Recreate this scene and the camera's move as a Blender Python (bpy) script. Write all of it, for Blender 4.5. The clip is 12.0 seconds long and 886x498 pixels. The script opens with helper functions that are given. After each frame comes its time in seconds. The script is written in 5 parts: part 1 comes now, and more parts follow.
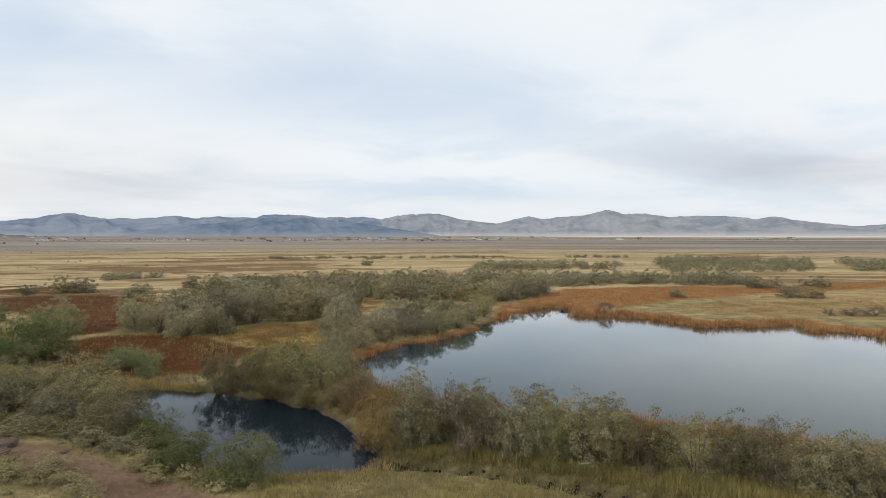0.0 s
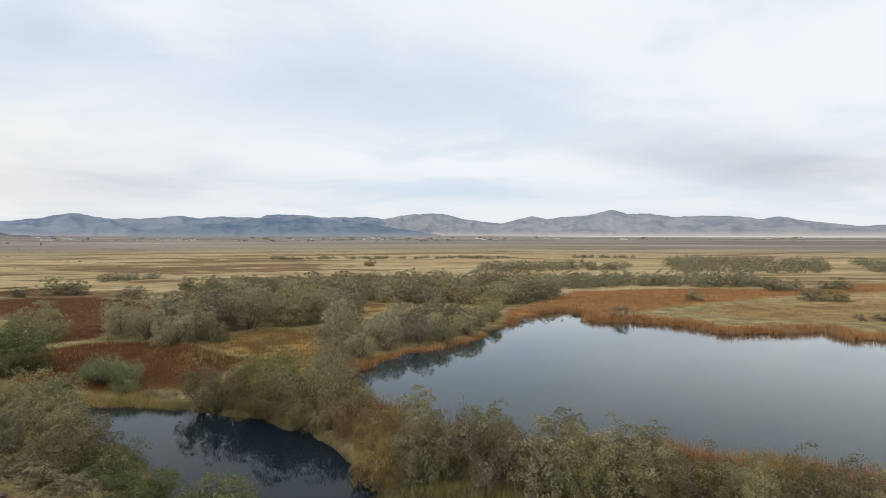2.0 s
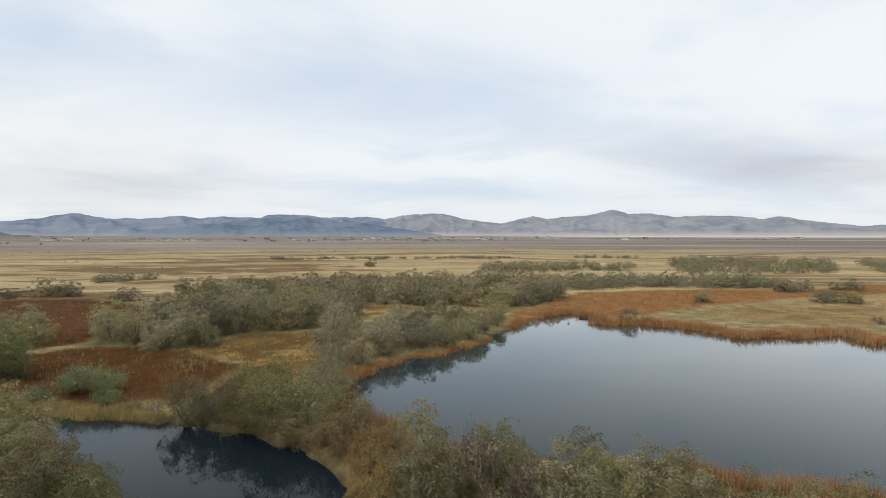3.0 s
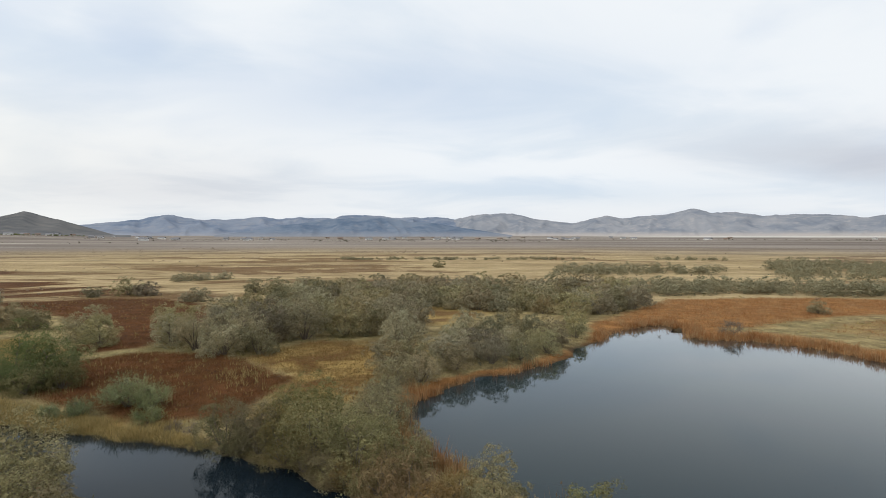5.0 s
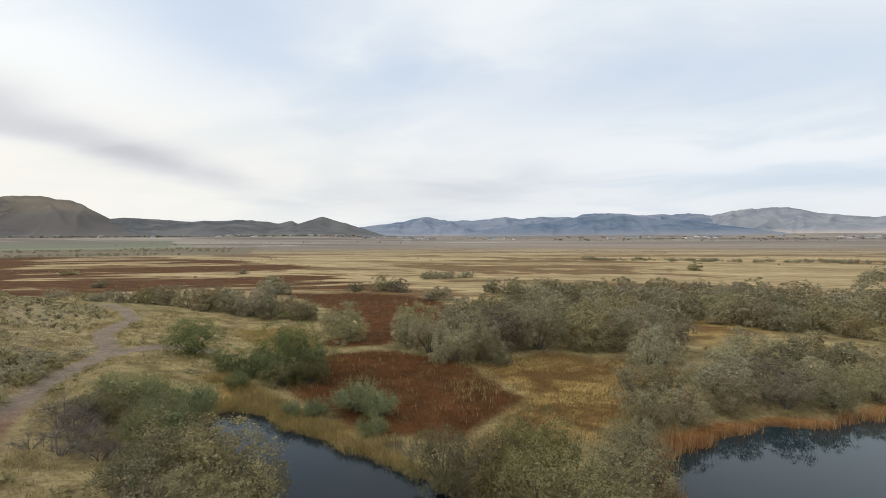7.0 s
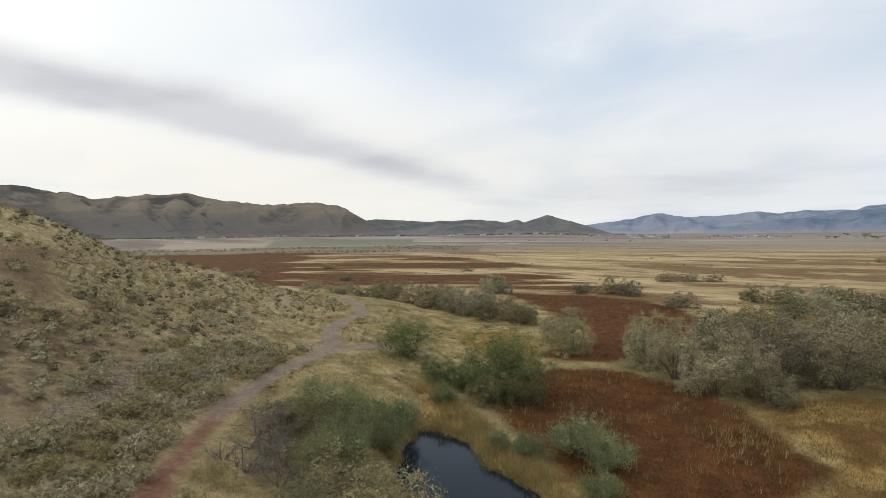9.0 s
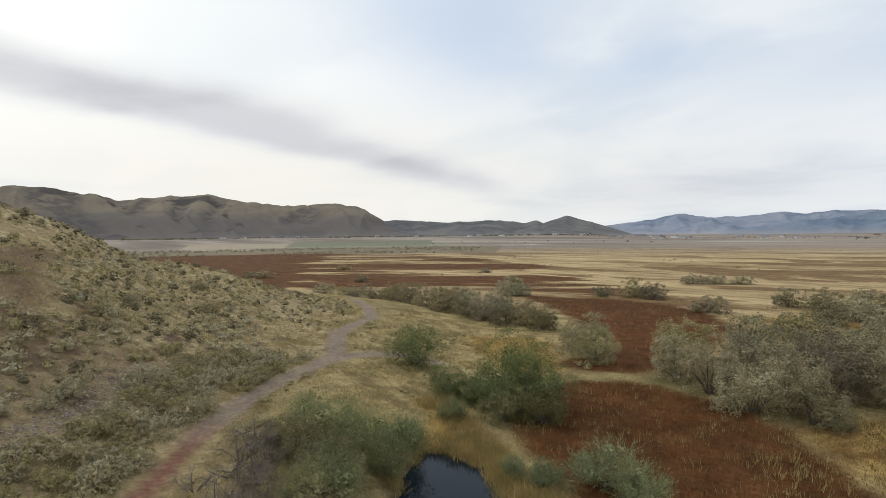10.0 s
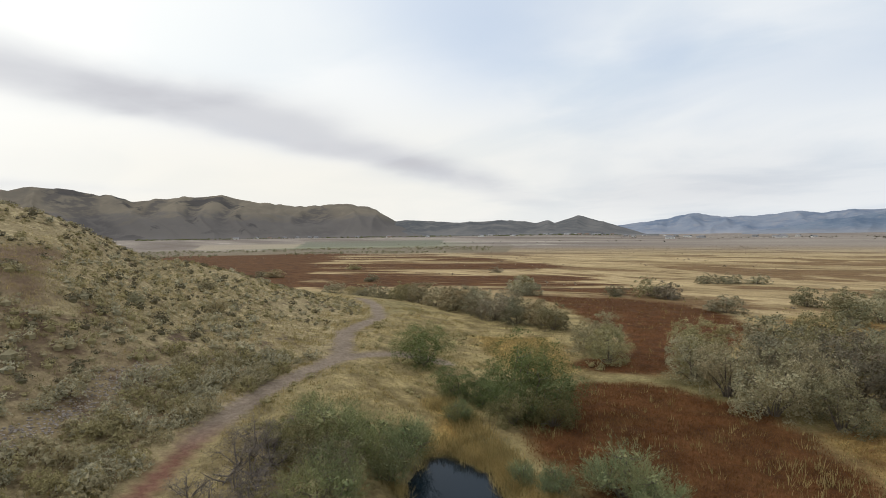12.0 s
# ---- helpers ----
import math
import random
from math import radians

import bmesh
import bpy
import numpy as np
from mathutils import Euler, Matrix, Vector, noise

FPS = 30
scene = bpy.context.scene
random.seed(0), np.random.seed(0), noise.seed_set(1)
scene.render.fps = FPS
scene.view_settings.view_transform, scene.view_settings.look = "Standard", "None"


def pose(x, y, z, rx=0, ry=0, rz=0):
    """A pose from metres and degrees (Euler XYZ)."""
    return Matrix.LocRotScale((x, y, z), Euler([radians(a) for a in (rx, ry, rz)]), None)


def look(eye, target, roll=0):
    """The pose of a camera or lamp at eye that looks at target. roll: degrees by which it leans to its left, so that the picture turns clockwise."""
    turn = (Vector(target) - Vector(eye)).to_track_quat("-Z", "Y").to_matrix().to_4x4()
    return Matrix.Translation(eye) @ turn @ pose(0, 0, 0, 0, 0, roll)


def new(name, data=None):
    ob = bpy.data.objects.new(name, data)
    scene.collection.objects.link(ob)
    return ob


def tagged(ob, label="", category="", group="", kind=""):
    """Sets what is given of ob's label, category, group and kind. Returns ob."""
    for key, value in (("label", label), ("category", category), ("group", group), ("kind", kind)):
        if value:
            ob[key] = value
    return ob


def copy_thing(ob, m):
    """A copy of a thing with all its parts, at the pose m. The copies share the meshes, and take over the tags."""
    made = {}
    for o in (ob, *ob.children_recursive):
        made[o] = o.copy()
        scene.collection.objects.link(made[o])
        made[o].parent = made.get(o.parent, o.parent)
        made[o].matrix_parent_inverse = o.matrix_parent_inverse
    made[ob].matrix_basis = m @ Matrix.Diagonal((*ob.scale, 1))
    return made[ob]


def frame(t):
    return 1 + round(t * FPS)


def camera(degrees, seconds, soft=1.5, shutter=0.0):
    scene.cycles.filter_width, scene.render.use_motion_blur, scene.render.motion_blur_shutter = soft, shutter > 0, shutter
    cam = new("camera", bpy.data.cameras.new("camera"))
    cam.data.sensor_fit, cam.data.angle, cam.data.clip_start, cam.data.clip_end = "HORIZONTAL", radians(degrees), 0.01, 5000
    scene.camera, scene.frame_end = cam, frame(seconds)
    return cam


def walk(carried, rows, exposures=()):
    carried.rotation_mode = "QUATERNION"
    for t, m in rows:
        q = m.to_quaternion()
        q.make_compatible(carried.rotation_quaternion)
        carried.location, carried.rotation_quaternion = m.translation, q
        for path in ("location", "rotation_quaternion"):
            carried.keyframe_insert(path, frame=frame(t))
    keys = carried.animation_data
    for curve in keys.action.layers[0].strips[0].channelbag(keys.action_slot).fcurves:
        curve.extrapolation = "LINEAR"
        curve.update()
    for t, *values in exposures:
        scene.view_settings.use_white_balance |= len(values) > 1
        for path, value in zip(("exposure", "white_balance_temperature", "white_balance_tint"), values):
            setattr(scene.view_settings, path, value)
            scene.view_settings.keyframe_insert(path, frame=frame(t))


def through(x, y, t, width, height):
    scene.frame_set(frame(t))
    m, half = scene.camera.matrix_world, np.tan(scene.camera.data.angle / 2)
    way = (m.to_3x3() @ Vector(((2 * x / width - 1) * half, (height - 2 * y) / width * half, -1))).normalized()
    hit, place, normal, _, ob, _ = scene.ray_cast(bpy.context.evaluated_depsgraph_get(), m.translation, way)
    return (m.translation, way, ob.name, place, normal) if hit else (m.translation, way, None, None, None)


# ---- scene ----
# A drone glides over a marsh with two ponds and turns towards a sagebrush hill.
cam = camera(79.3, 12.0, soft=0.85)
# seconds, eye, target, roll
PATH = [
    (0, (1.697, -3.715, 11.704), (1.887, -1.724, 11.654), -0.0),
    (0.5, (1.688, -2.758, 11.654), (1.874, -0.767, 11.605), -0.0),
    (1, (1.704, -1.707, 11.698), (1.887, 0.284, 11.649), -0.0),
    (1.5, (1.716, -0.65, 11.716), (1.897, 1.342, 11.666), -0.1),
    (2, (1.73, 0.484, 11.73), (1.907, 2.476, 11.68), -0.0),
    (2.5, (1.738, 1.733, 11.738), (1.914, 3.724, 11.688), -0.0),
    (4.5, (1.873, 7.304, 11.817), (1.941, 9.302, 11.767), 0.0),
    (5, (1.889, 8.805, 11.874), (1.804, 10.803, 11.824), -0.0),
    (5.5, (1.754, 10.395, 11.9), (1.462, 12.373, 11.85), -0.1),
    (6, (1.472, 12.035, 11.893), (0.959, 13.968, 11.845), -0.2),
    (6.5, (1.031, 13.7, 11.895), (0.302, 15.561, 11.846), -0.3),
    (7, (0.516, 15.211, 11.947), (-0.416, 16.979, 11.897), -0.4),
    (7.5, (-0.2, 16.67, 11.937), (-1.33, 18.32, 11.886), -0.5),
    (9.5, (-5.193, 22.613, 11.684), (-6.799, 23.803, 11.638), -0.7),
    (10, (-6.12, 23.692, 11.691), (-7.728, 24.879, 11.646), -0.7),
    (10.5, (-6.626, 24.272, 11.666), (-8.234, 25.46, 11.623), -0.7),
    (11, (-6.736, 24.417, 11.581), (-8.348, 25.6, 11.538), -0.7),
    (11.5, (-6.726, 24.397, 11.528), (-8.35, 25.563, 11.485), -0.7),
    (12, (-6.75, 24.46, 11.487), (-8.383, 25.613, 11.443), -0.8),
]
walk(cam, [(t, look(eye, target, roll)) for t, eye, target, roll in PATH], exposures=[(0.0, -0.03), (6.0, -0.03), (9.0, -0.09), (12.0, -0.09)])

# ---- sky and sun ----
SUN_AZ, SUN_EL = radians(-112), radians(34)
SUN_DIR = Vector((math.sin(SUN_AZ) * math.cos(SUN_EL), math.cos(SUN_AZ) * math.cos(SUN_EL), math.sin(SUN_EL)))


class Nodes:
    """Short hand for building node trees."""

    def __init__(self, tree):
        self.tree = tree

    def add(self, kind, **values):
        n = self.tree.nodes.new(kind)
        for key, value in values.items():
            setattr(n, key, value)
        return n

    def link(self, a, b):
        self.tree.links.new(a, b)

    def put(self, socket, value):
        if isinstance(value, bpy.types.NodeSocket):
            self.link(value, socket)
        elif value is not None:
            socket.default_value = value

    def math(self, op, a, b=None, c=None, clamp=False):
        n = self.add("ShaderNodeMath", operation=op, use_clamp=clamp)
        for i, v in enumerate((a, b, c)):
            self.put(n.inputs[i], v)
        return n.outputs[0]

    def vmath(self, op, a, b=None):
        n = self.add("ShaderNodeVectorMath", operation=op)
        self.put(n.inputs[0], a)
        if b is not None:
            self.put(n.inputs[1], b)
        return n.outputs["Value"] if op in ("DOT_PRODUCT", "LENGTH") else n.outputs[0]

    def mix(self, fac, a, b, blend="MIX"):
        n = self.add("ShaderNodeMix", data_type="RGBA", blend_type=blend)
        n.clamp_factor = True
        self.put(n.inputs[0], fac)
        self.put(n.inputs[6], (*a, 1) if isinstance(a, tuple) else a)
        self.put(n.inputs[7], (*b, 1) if isinstance(b, tuple) else b)
        return n.outputs[2]

    def noise(self, vec, scale, detail=5, rough=0.55, distort=0.0):
        n = self.add("ShaderNodeTexNoise")
        self.put(n.inputs["Vector"], vec)
        n.inputs["Scale"].default_value = scale
        n.inputs["Detail"].default_value = detail
        n.inputs["Roughness"].default_value = rough
        n.inputs["Distortion"].default_value = distort
        return n.outputs["Fac"]

    def remap(self, v, lo, hi, a=0.0, b=1.0):
        n = self.add("ShaderNodeMapRange", interpolation_type="SMOOTHSTEP")
        self.put(n.inputs[0], v)
        for i, x in enumerate((lo, hi, a, b)):
            n.inputs[i + 1].default_value = x
        return n.outputs[0]

    def mapping(self, vec, scale=(1, 1, 1), rot=(0, 0, 0), loc=(0, 0, 0)):
        n = self.add("ShaderNodeMapping")
        self.put(n.inputs[0], vec)
        n.inputs[1].default_value, n.inputs[2].default_value, n.inputs[3].default_value = loc, rot, scale
        return n.outputs[0]

    def attr(self, name):
        return self.add("ShaderNodeAttribute", attribute_name=name).outputs["Fac"]


world = bpy.data.worlds.new("cloudy_sky")
scene.world = world
world.use_nodes = True
N = Nodes(world.node_tree)
back = world.node_tree.nodes["Background"]
sky = N.add("ShaderNodeTexSky", sky_type='NISHITA', sun_disc=False, sun_elevation=SUN_EL, sun_rotation=SUN_AZ)
way = N.vmath("NORMALIZE", N.add("ShaderNodeTexCoord").outputs["Generated"])
sep = N.add("ShaderNodeSeparateXYZ")
N.link(way, sep.inputs[0])
up = N.math("MAXIMUM", sep.outputs[2], 0.0)
# a cloud sheet seen from below: its plan is the direction divided by its height
plan = N.vmath("DIVIDE", way, N.add("ShaderNodeCombineXYZ").outputs[0])
lift = N.math("ADD", up, 0.14)
comb = plan.node.inputs[1].links[0].from_node
for i in range(3):
    N.link(lift, comb.inputs[i])
warp = N.noise(N.mapping(plan, (1, 1, 0)), 1.1, 4, 0.5, 0.2)
warp2 = N.noise(N.mapping(plan, (1, 1, 0), (0, 0, 0), (5, 9, 0)), 1.1, 5, 0.55, 0.2)
flat = N.add("ShaderNodeSeparateXYZ")
N.link(plan, flat.inputs[0])
PX = N.math("ADD", flat.outputs[0], N.math("MULTIPLY_ADD", warp, 0.5, -0.25))
PY = N.math("ADD", flat.outputs[1], N.math("MULTIPLY_ADD", warp2, 0.5, -0.25))


def cloud_patch(cx, cy, rx, ry, lean=0.0):
    """A soft-edged patch of the cloud sheet, 1 in its middle; lean shifts it along x with y."""
    ux = N.math("DIVIDE", N.math("SUBTRACT", N.math("MULTIPLY_ADD", N.math("SUBTRACT", PY, cy), -lean, PX), cx), rx)
    uy = N.math("DIVIDE", N.math("SUBTRACT", PY, cy), ry)
    rr = N.math("ADD", N.math("MULTIPLY", ux, ux), N.math("MULTIPLY", uy, uy))
    return N.math("EXPONENT", N.math("MULTIPLY", rr, -1.0))


veil = N.noise(N.mapping(plan, (0.8, 0.75, 0.0), (0, 0, radians(-12)), (3.1, 1.7, 0)), 1.0, 5, 0.5, 0.4)
streak = N.noise(N.mapping(plan, (0.75, 0.9, 0.0), (0, 0, radians(-30)), (7.3, 0.4, 0)), 1.1, 6, 0.52, 0.5)
blue = N.mix(0.7, N.vmath("SCALE", sky.outputs[0]), (0.62, 0.75, 0.95))
blue.node.inputs[6].links[0].from_node.inputs["Scale"].default_value = 0.12
pale = N.mix(N.remap(streak, 0.34, 0.60), (0.752, 0.832, 0.914), (0.900, 0.939, 0.975))
gaps = N.math("MAXIMUM", N.math("MULTIPLY", cloud_patch(-1.17, 1.85, 0.20, 0.34, -0.3), 0.62), N.math("MULTIPLY", cloud_patch(-1.35, 1.05, 0.40, 0.60, -0.5), 0.95))
gaps = N.math("MAXIMUM", gaps, N.math("MULTIPLY", cloud_patch(-0.25, 2.45, 1.0, 0.50), 0.60))
gaps = N.math("MAXIMUM", gaps, N.math("MULTIPLY", cloud_patch(0.7, 4.5, 1.5, 0.45), 0.55))
gaps = N.math("MAXIMUM", gaps, N.math("MULTIPLY", N.remap(veil, 0.48, 0.30), 0.40))
clouds = N.mix(N.math("MULTIPLY", gaps, 0.85), pale, blue)
# one long grey roll of cloud, and fainter grey patches
roll = cloud_patch(-2.76, 0.75, 0.36, 2.9, -0.26)
greys = N.math("MAXIMUM", N.remap(roll, 0.02, 0.98), N.math("MULTIPLY", cloud_patch(2.6, 3.2, 1.1, 0.5), 0.75))
greys = N.math("MAXIMUM", greys, N.math("MULTIPLY", cloud_patch(-4.45, -0.45, 0.22, 0.8), 0.6))
greys = N.math("MAXIMUM", greys, N.math("MULTIPLY", cloud_patch(-2.4, 4.0, 1.3, 1.0), 0.55))
clouds = N.mix(N.math("MULTIPLY", greys, N.remap(streak, 0.30, 0.62, 0.95, 0.62)), clouds, (0.545, 0.545, 0.595))
# the veil is thinner and brighter round the hidden sun
near_sun = N.math("POWER", N.math("MAXIMUM", N.vmath("DOT_PRODUCT", way, tuple(SUN_DIR)), 0.0), 4.0)
glow = N.mix(N.math("MULTIPLY", N.math("MULTIPLY", near_sun, 0.9), N.math("SUBTRACT", 1.0, N.math("MULTIPLY", greys, 0.8))), clouds, (1.30, 1.28, 1.20))
warm = N.math("MULTIPLY", N.math("POWER", N.math("MAXIMUM", N.vmath("DOT_PRODUCT", way, (-0.94, 0.34, 0.0)), 0.0), 4.0), N.remap(up, 0.30, 0.10, 0.0, 0.8))
glow = N.mix(N.math("MULTIPLY", warm, N.math("SUBTRACT", 1.0, N.math("MULTIPLY", greys, 0.9))), glow, (1.0, 0.965, 0.875))
low = N.remap(up, 0.0, 0.12)
horizon = N.mix(low, N.mix(N.math("MULTIPLY_ADD", warm, -1.2, 0.5, clamp=True), glow, (0.80, 0.82, 0.845)), glow)
high = N.mix(N.remap(up, 0.36, 0.85), horizon, N.mix(0.5, horizon, (1.25, 1.25, 1.25)))
N.link(high, back.inputs[0])
back.inputs[1].default_value = 1.0

sun = new("sun", bpy.data.lights.new("sun", "SUN"))
sun.data.energy, sun.data.angle, sun.data.color = 1.25, radians(12), (1.0, 0.965, 0.91)
sun.matrix_world = look(SUN_DIR * 100, (0, 0, 0))
scene.view_settings.exposure = 0.0

# ---- plan ----
LAKE = [(-2.0, 42.8), (-2.3, 45.5), (0.1, 49.7), (3.1, 53.5), (6.6, 55.1), (8.8, 57.2), (12.2, 61.4), (13.4, 64.5), (16.8, 69.1),
        (18.3, 72.6), (22.4, 77.3), (27.9, 80.5), (29.6, 76.8), (27.3, 71.2), (29.8, 70.3), (34.1, 70.3), (38.5, 66.0), (40.8, 60.5),
        (47.2, 60.0), (53.0, 60.3), (52.5, 55.8), (56.1, 55.2), (58.0, 52.2), (75, 50), (95, 44), (90, 22), (60, 14), (36, 17),
        (28, 21.0), (22.5, 24.6), (19.0, 26.2), (14, 28.2), (8.5, 30.5), (3.5, 34.0), (0.6, 36.2), (-1.2, 39.1)]
POOL = [(-30.4, 39.6), (-29.6, 40.9), (-26.6, 41.0), (-24, 40), (-20.8, 39.4), (-18.7, 38.8), (-15.5, 38.6), (-12.4, 37.7),
        (-11.1, 37), (-7.6, 35.7), (-4, 33), (-1.7, 30.3), (0.3, 26.8), (0.7, 24.1), (0.1, 23.1), (-2, 22.7), (-4.2, 22.6),
        (-7.1, 23.3), (-9.7, 27), (-14, 31.6), (-18.9, 32.9), (-22, 34.2), (-25, 35.3), (-26.9, 36.4), (-29.2, 38.0)]
MARSH_A = [(-34.4, 55.8), (-31.8, 58.6), (-28.5, 60.3), (-23.5, 60.2), (-18.7, 57.4), (-17.5, 55.3), (-12.4, 51.6), (-12.2, 47.0),
           (-12.6, 41.2), (-16.5, 40.8), (-20, 41.8), (-23.5, 42.6), (-27.4, 43.8), (-30.0, 45.6)]
MARSH_B = [(-37.8, 58.9), (-34.5, 60.1), (-31.0, 62.2), (-30.6, 66), (-32.4, 72), (-34, 81), (-35.5, 89), (-42, 96), (-52, 103), (-64, 103), (-78, 95.6), (-59, 83.5),
           (-44.6, 75.8), (-39, 68)]
MARSH_FAR = [(-110, 62), (-95, 85), (-78, 96), (-58, 104), (-42, 107), (-56, 122), (-110, 148), (-160, 190), (-300, 230), (-420, 160), (-300, 90), (-180, 60)]
STRAW_E = [(44, 75), (58, 66), (80, 60), (130, 56), (130, 110), (82, 108), (76, 90), (58, 84)]
GOLD_A = [(-18.4, 57.9), (-15.2, 66), (-6.3, 66.2), (-1.5, 64.0), (-2.6, 56.0), (-4.5, 46.5), (-8.5, 41.5), (-11.6, 41.0), (-11.6, 47.0), (-12.0, 51.6)]
GOLD_B = [(-52, 61.5), (-47, 66.5), (-41, 62.1), (-36.5, 58.5), (-34, 54.5), (-40, 55), (-46, 57)]
GOLD_C = [(-33, 76), (-35, 92), (-41, 98), (-30, 108), (-14, 104), (6, 92), (0, 78), (-18, 78)]
ORANGE = [(19, 79), (24.3, 86), (38, 106), (64.6, 110), (84, 106), (112, 116), (128, 118), (112, 104), (90, 98), (72, 93), (60, 88.5), (50, 85), (37, 77), (30, 77)]
HILL_TOE = [(-12, 2), (-20, 20), (-29.5, 24.8), (-36, 29.6), (-43, 36.6), (-49.5, 41.8), (-57, 45.8), (-67, 54), (-78, 59), (-96, 56),
            (-112, 34), (-128, -30), (-90, -80), (-10, -80)]
TRAIL = [(60, -60), (24, -14), (10, 2), (4, 8), (-1, 13), (-5.5, 16.9), (-9, 19.3), (-15.5, 21.6), (-22, 23.6), (-27.1, 25.3), (-29.9, 27.1), (-33.0, 28.9),
         (-37.2, 32.1), (-40.7, 35.7), (-43.7, 39.7), (-46.6, 42.4), (-51.5, 44.9), (-54.9, 46.7), (-58.8, 50.6), (-62.4, 54.5), (-71, 58.6), (-82, 62)]
SOIL = [(-49, 27), (-43, 31), (-35, 26), (-30, 22.6), (-32, 17), (-44, 18)]
BARE = [(-66, 24), (-58, 23.5), (-52, 24), (-50, 22), (-55, 19), (-64, 18)]
SPUR = [(-44.6, 40.8), (-45.6, 43.4), (-45.7, 46.0), (-45.0, 48.2), (-43.0, 50.0)]
DITCH = [(1.2, 23.0), (2.8, 22.5), (6.7, 21.1), (9.6, 19.9), (11.3, 19.0), (14.0, 17.4), (18, 15.2)]
BANK = [(-34.5, 42.6), (-34.8, 45.0), (-29.8, 43.6), (-26.6, 42.5), (-22.9, 41.4), (-19.6, 40.6), (-19.8, 39.0), (-24.4, 40.0), (-27.9, 40.6), (-29.3, 40.0)]
SCREE = [(-44.0, 28.8), (-42.2, 26.8), (-39.8, 25.8), (-37.3, 24.5), (-35.7, 23.2), (-34.0, 22.0)]


def distance(points, line, closed=True):
    """Distance of each point from a polyline; negative inside a closed one."""
    p = np.asarray(points, float)
    best = np.full(len(p), 1e18)
    inside = np.zeros(len(p), bool)
    ends = line[1:] + line[:1] if closed else line[1:]
    for (ax, ay), (bx, by) in zip(line, ends):
        dx, dy = bx - ax, by - ay
        s = np.clip(((p[:, 0] - ax) * dx + (p[:, 1] - ay) * dy) / (dx * dx + dy * dy), 0, 1)
        best = np.minimum(best, (p[:, 0] - ax - s * dx) ** 2 + (p[:, 1] - ay - s * dy) ** 2)
        if closed:
            cross = (ay > p[:, 1]) != (by > p[:, 1])
            inside ^= cross & (p[:, 0] < dx * (p[:, 1] - ay) / (dy if dy else 1e-9) + ax)
    d = np.sqrt(best)
    return np.where(inside, -d, d) if closed else d


def smooth(x, a, b):
    s = np.clip((x - a) / (b - a), 0, 1)
    return s * s * (3 - 2 * s)


LATTICE = np.random.RandomState(5).rand(256, 256)


def ripple(x, y, size):
    """Smooth value noise, -1 to 1, with bumps about size metres across."""
    u, v = np.asarray(x, float) / size, np.asarray(y, float) / size
    i, j = np.floor(u).astype(int), np.floor(v).astype(int)
    fu, fv = u - i, v - j
    fu, fv = fu * fu * (3 - 2 * fu), fv * fv * (3 - 2 * fv)
    g = lambda a, b: LATTICE[a % 256, b % 256]
    low = g(i, j) * (1 - fu) + g(i + 1, j) * fu
    high = g(i, j + 1) * (1 - fu) + g(i + 1, j + 1) * fu
    return (low * (1 - fv) + high * fv) * 2 - 1


def water_distance(p):
    wob = 0.5 * ripple(p[:, 0], p[:, 1], 2.6) + 0.25 * ripple(p[:, 0] + 40, p[:, 1], 1.1)
    return np.minimum(distance(p, LAKE), distance(p, POOL)) + wob


def ground_height(x, y):
    x, y = np.atleast_1d(np.asarray(x, float)), np.atleast_1d(np.asarray(y, float))
    p = np.stack([x, y], 1)
    w = water_distance(p)
    flat = 0.38 + 0.10 * ripple(x, y, 9) + 0.05 * ripple(x, y, 2.3)
    toe = distance(p, HILL_TOE)
    bench = 2.0 * smooth(-toe, -17, -1.0)
    near = 1.3 * smooth(-y, -24, -14) * smooth(x, -30, -8) * smooth(-x, -14, 0)
    d = np.clip(-toe, 0, None)
    rise = 0.405 * d * d / (d + 5.0)
    rise = rise * (1 + 0.10 * ripple(x, y, 13)) + smooth(d, 2, 12) * (0.8 * ripple(x, y, 11) + 0.35 * ripple(x, y, 4.5))
    rise = rise - np.minimum(rise, 1.5 * np.exp(-((y - 32.5) / 5.0) ** 2) * smooth(-x, 54, 72))
    land = flat + np.maximum(bench, near) + rise
    trail = np.minimum(distance(p, TRAIL, False), distance(p, SPUR, False) + 0.3)
    land -= 0.08 * smooth(-trail, -1.3, -0.5)
    land -= 0.55 * smooth(-distance(p, DITCH, False), -1.0, -0.25)
    shore = smooth(w, -0.1, 3.5)
    edge = np.clip(w, -4, 0.4) * 0.45
    # the plain climbs very gently towards the mountains
    r, west = np.hypot(x, y), -np.degrees(np.arctan2(x, y))
    far = np.maximum(14.0 * smooth(r, 1500, 4800), 15.0 * smooth(r, 900, 2150) * smooth(west, 26, 42))
    return np.where(w < 0.4, edge, 0.18 + (land - 0.18) * shore) + far


def mesh_of(name, verts, faces, material=None, smooth_faces=False):
    """A mesh from arrays; all faces have the same number of corners."""
    verts, faces = np.asarray(verts, np.float32), np.asarray(faces, np.int32)
    me = bpy.data.meshes.new(name)
    k = faces.shape[1]
    me.vertices.add(len(verts))
    me.vertices.foreach_set("co", verts.ravel())
    me.loops.add(faces.size)
    me.loops.foreach_set("vertex_index", faces.ravel())
    me.polygons.add(len(faces))
    me.polygons.foreach_set("loop_start", np.arange(0, faces.size, k, dtype=np.int32))
    me.polygons.foreach_set("use_smooth", np.full(len(faces), smooth_faces))
    me.update(calc_edges=True)
    if material:
        me.materials.append(material)
    return me


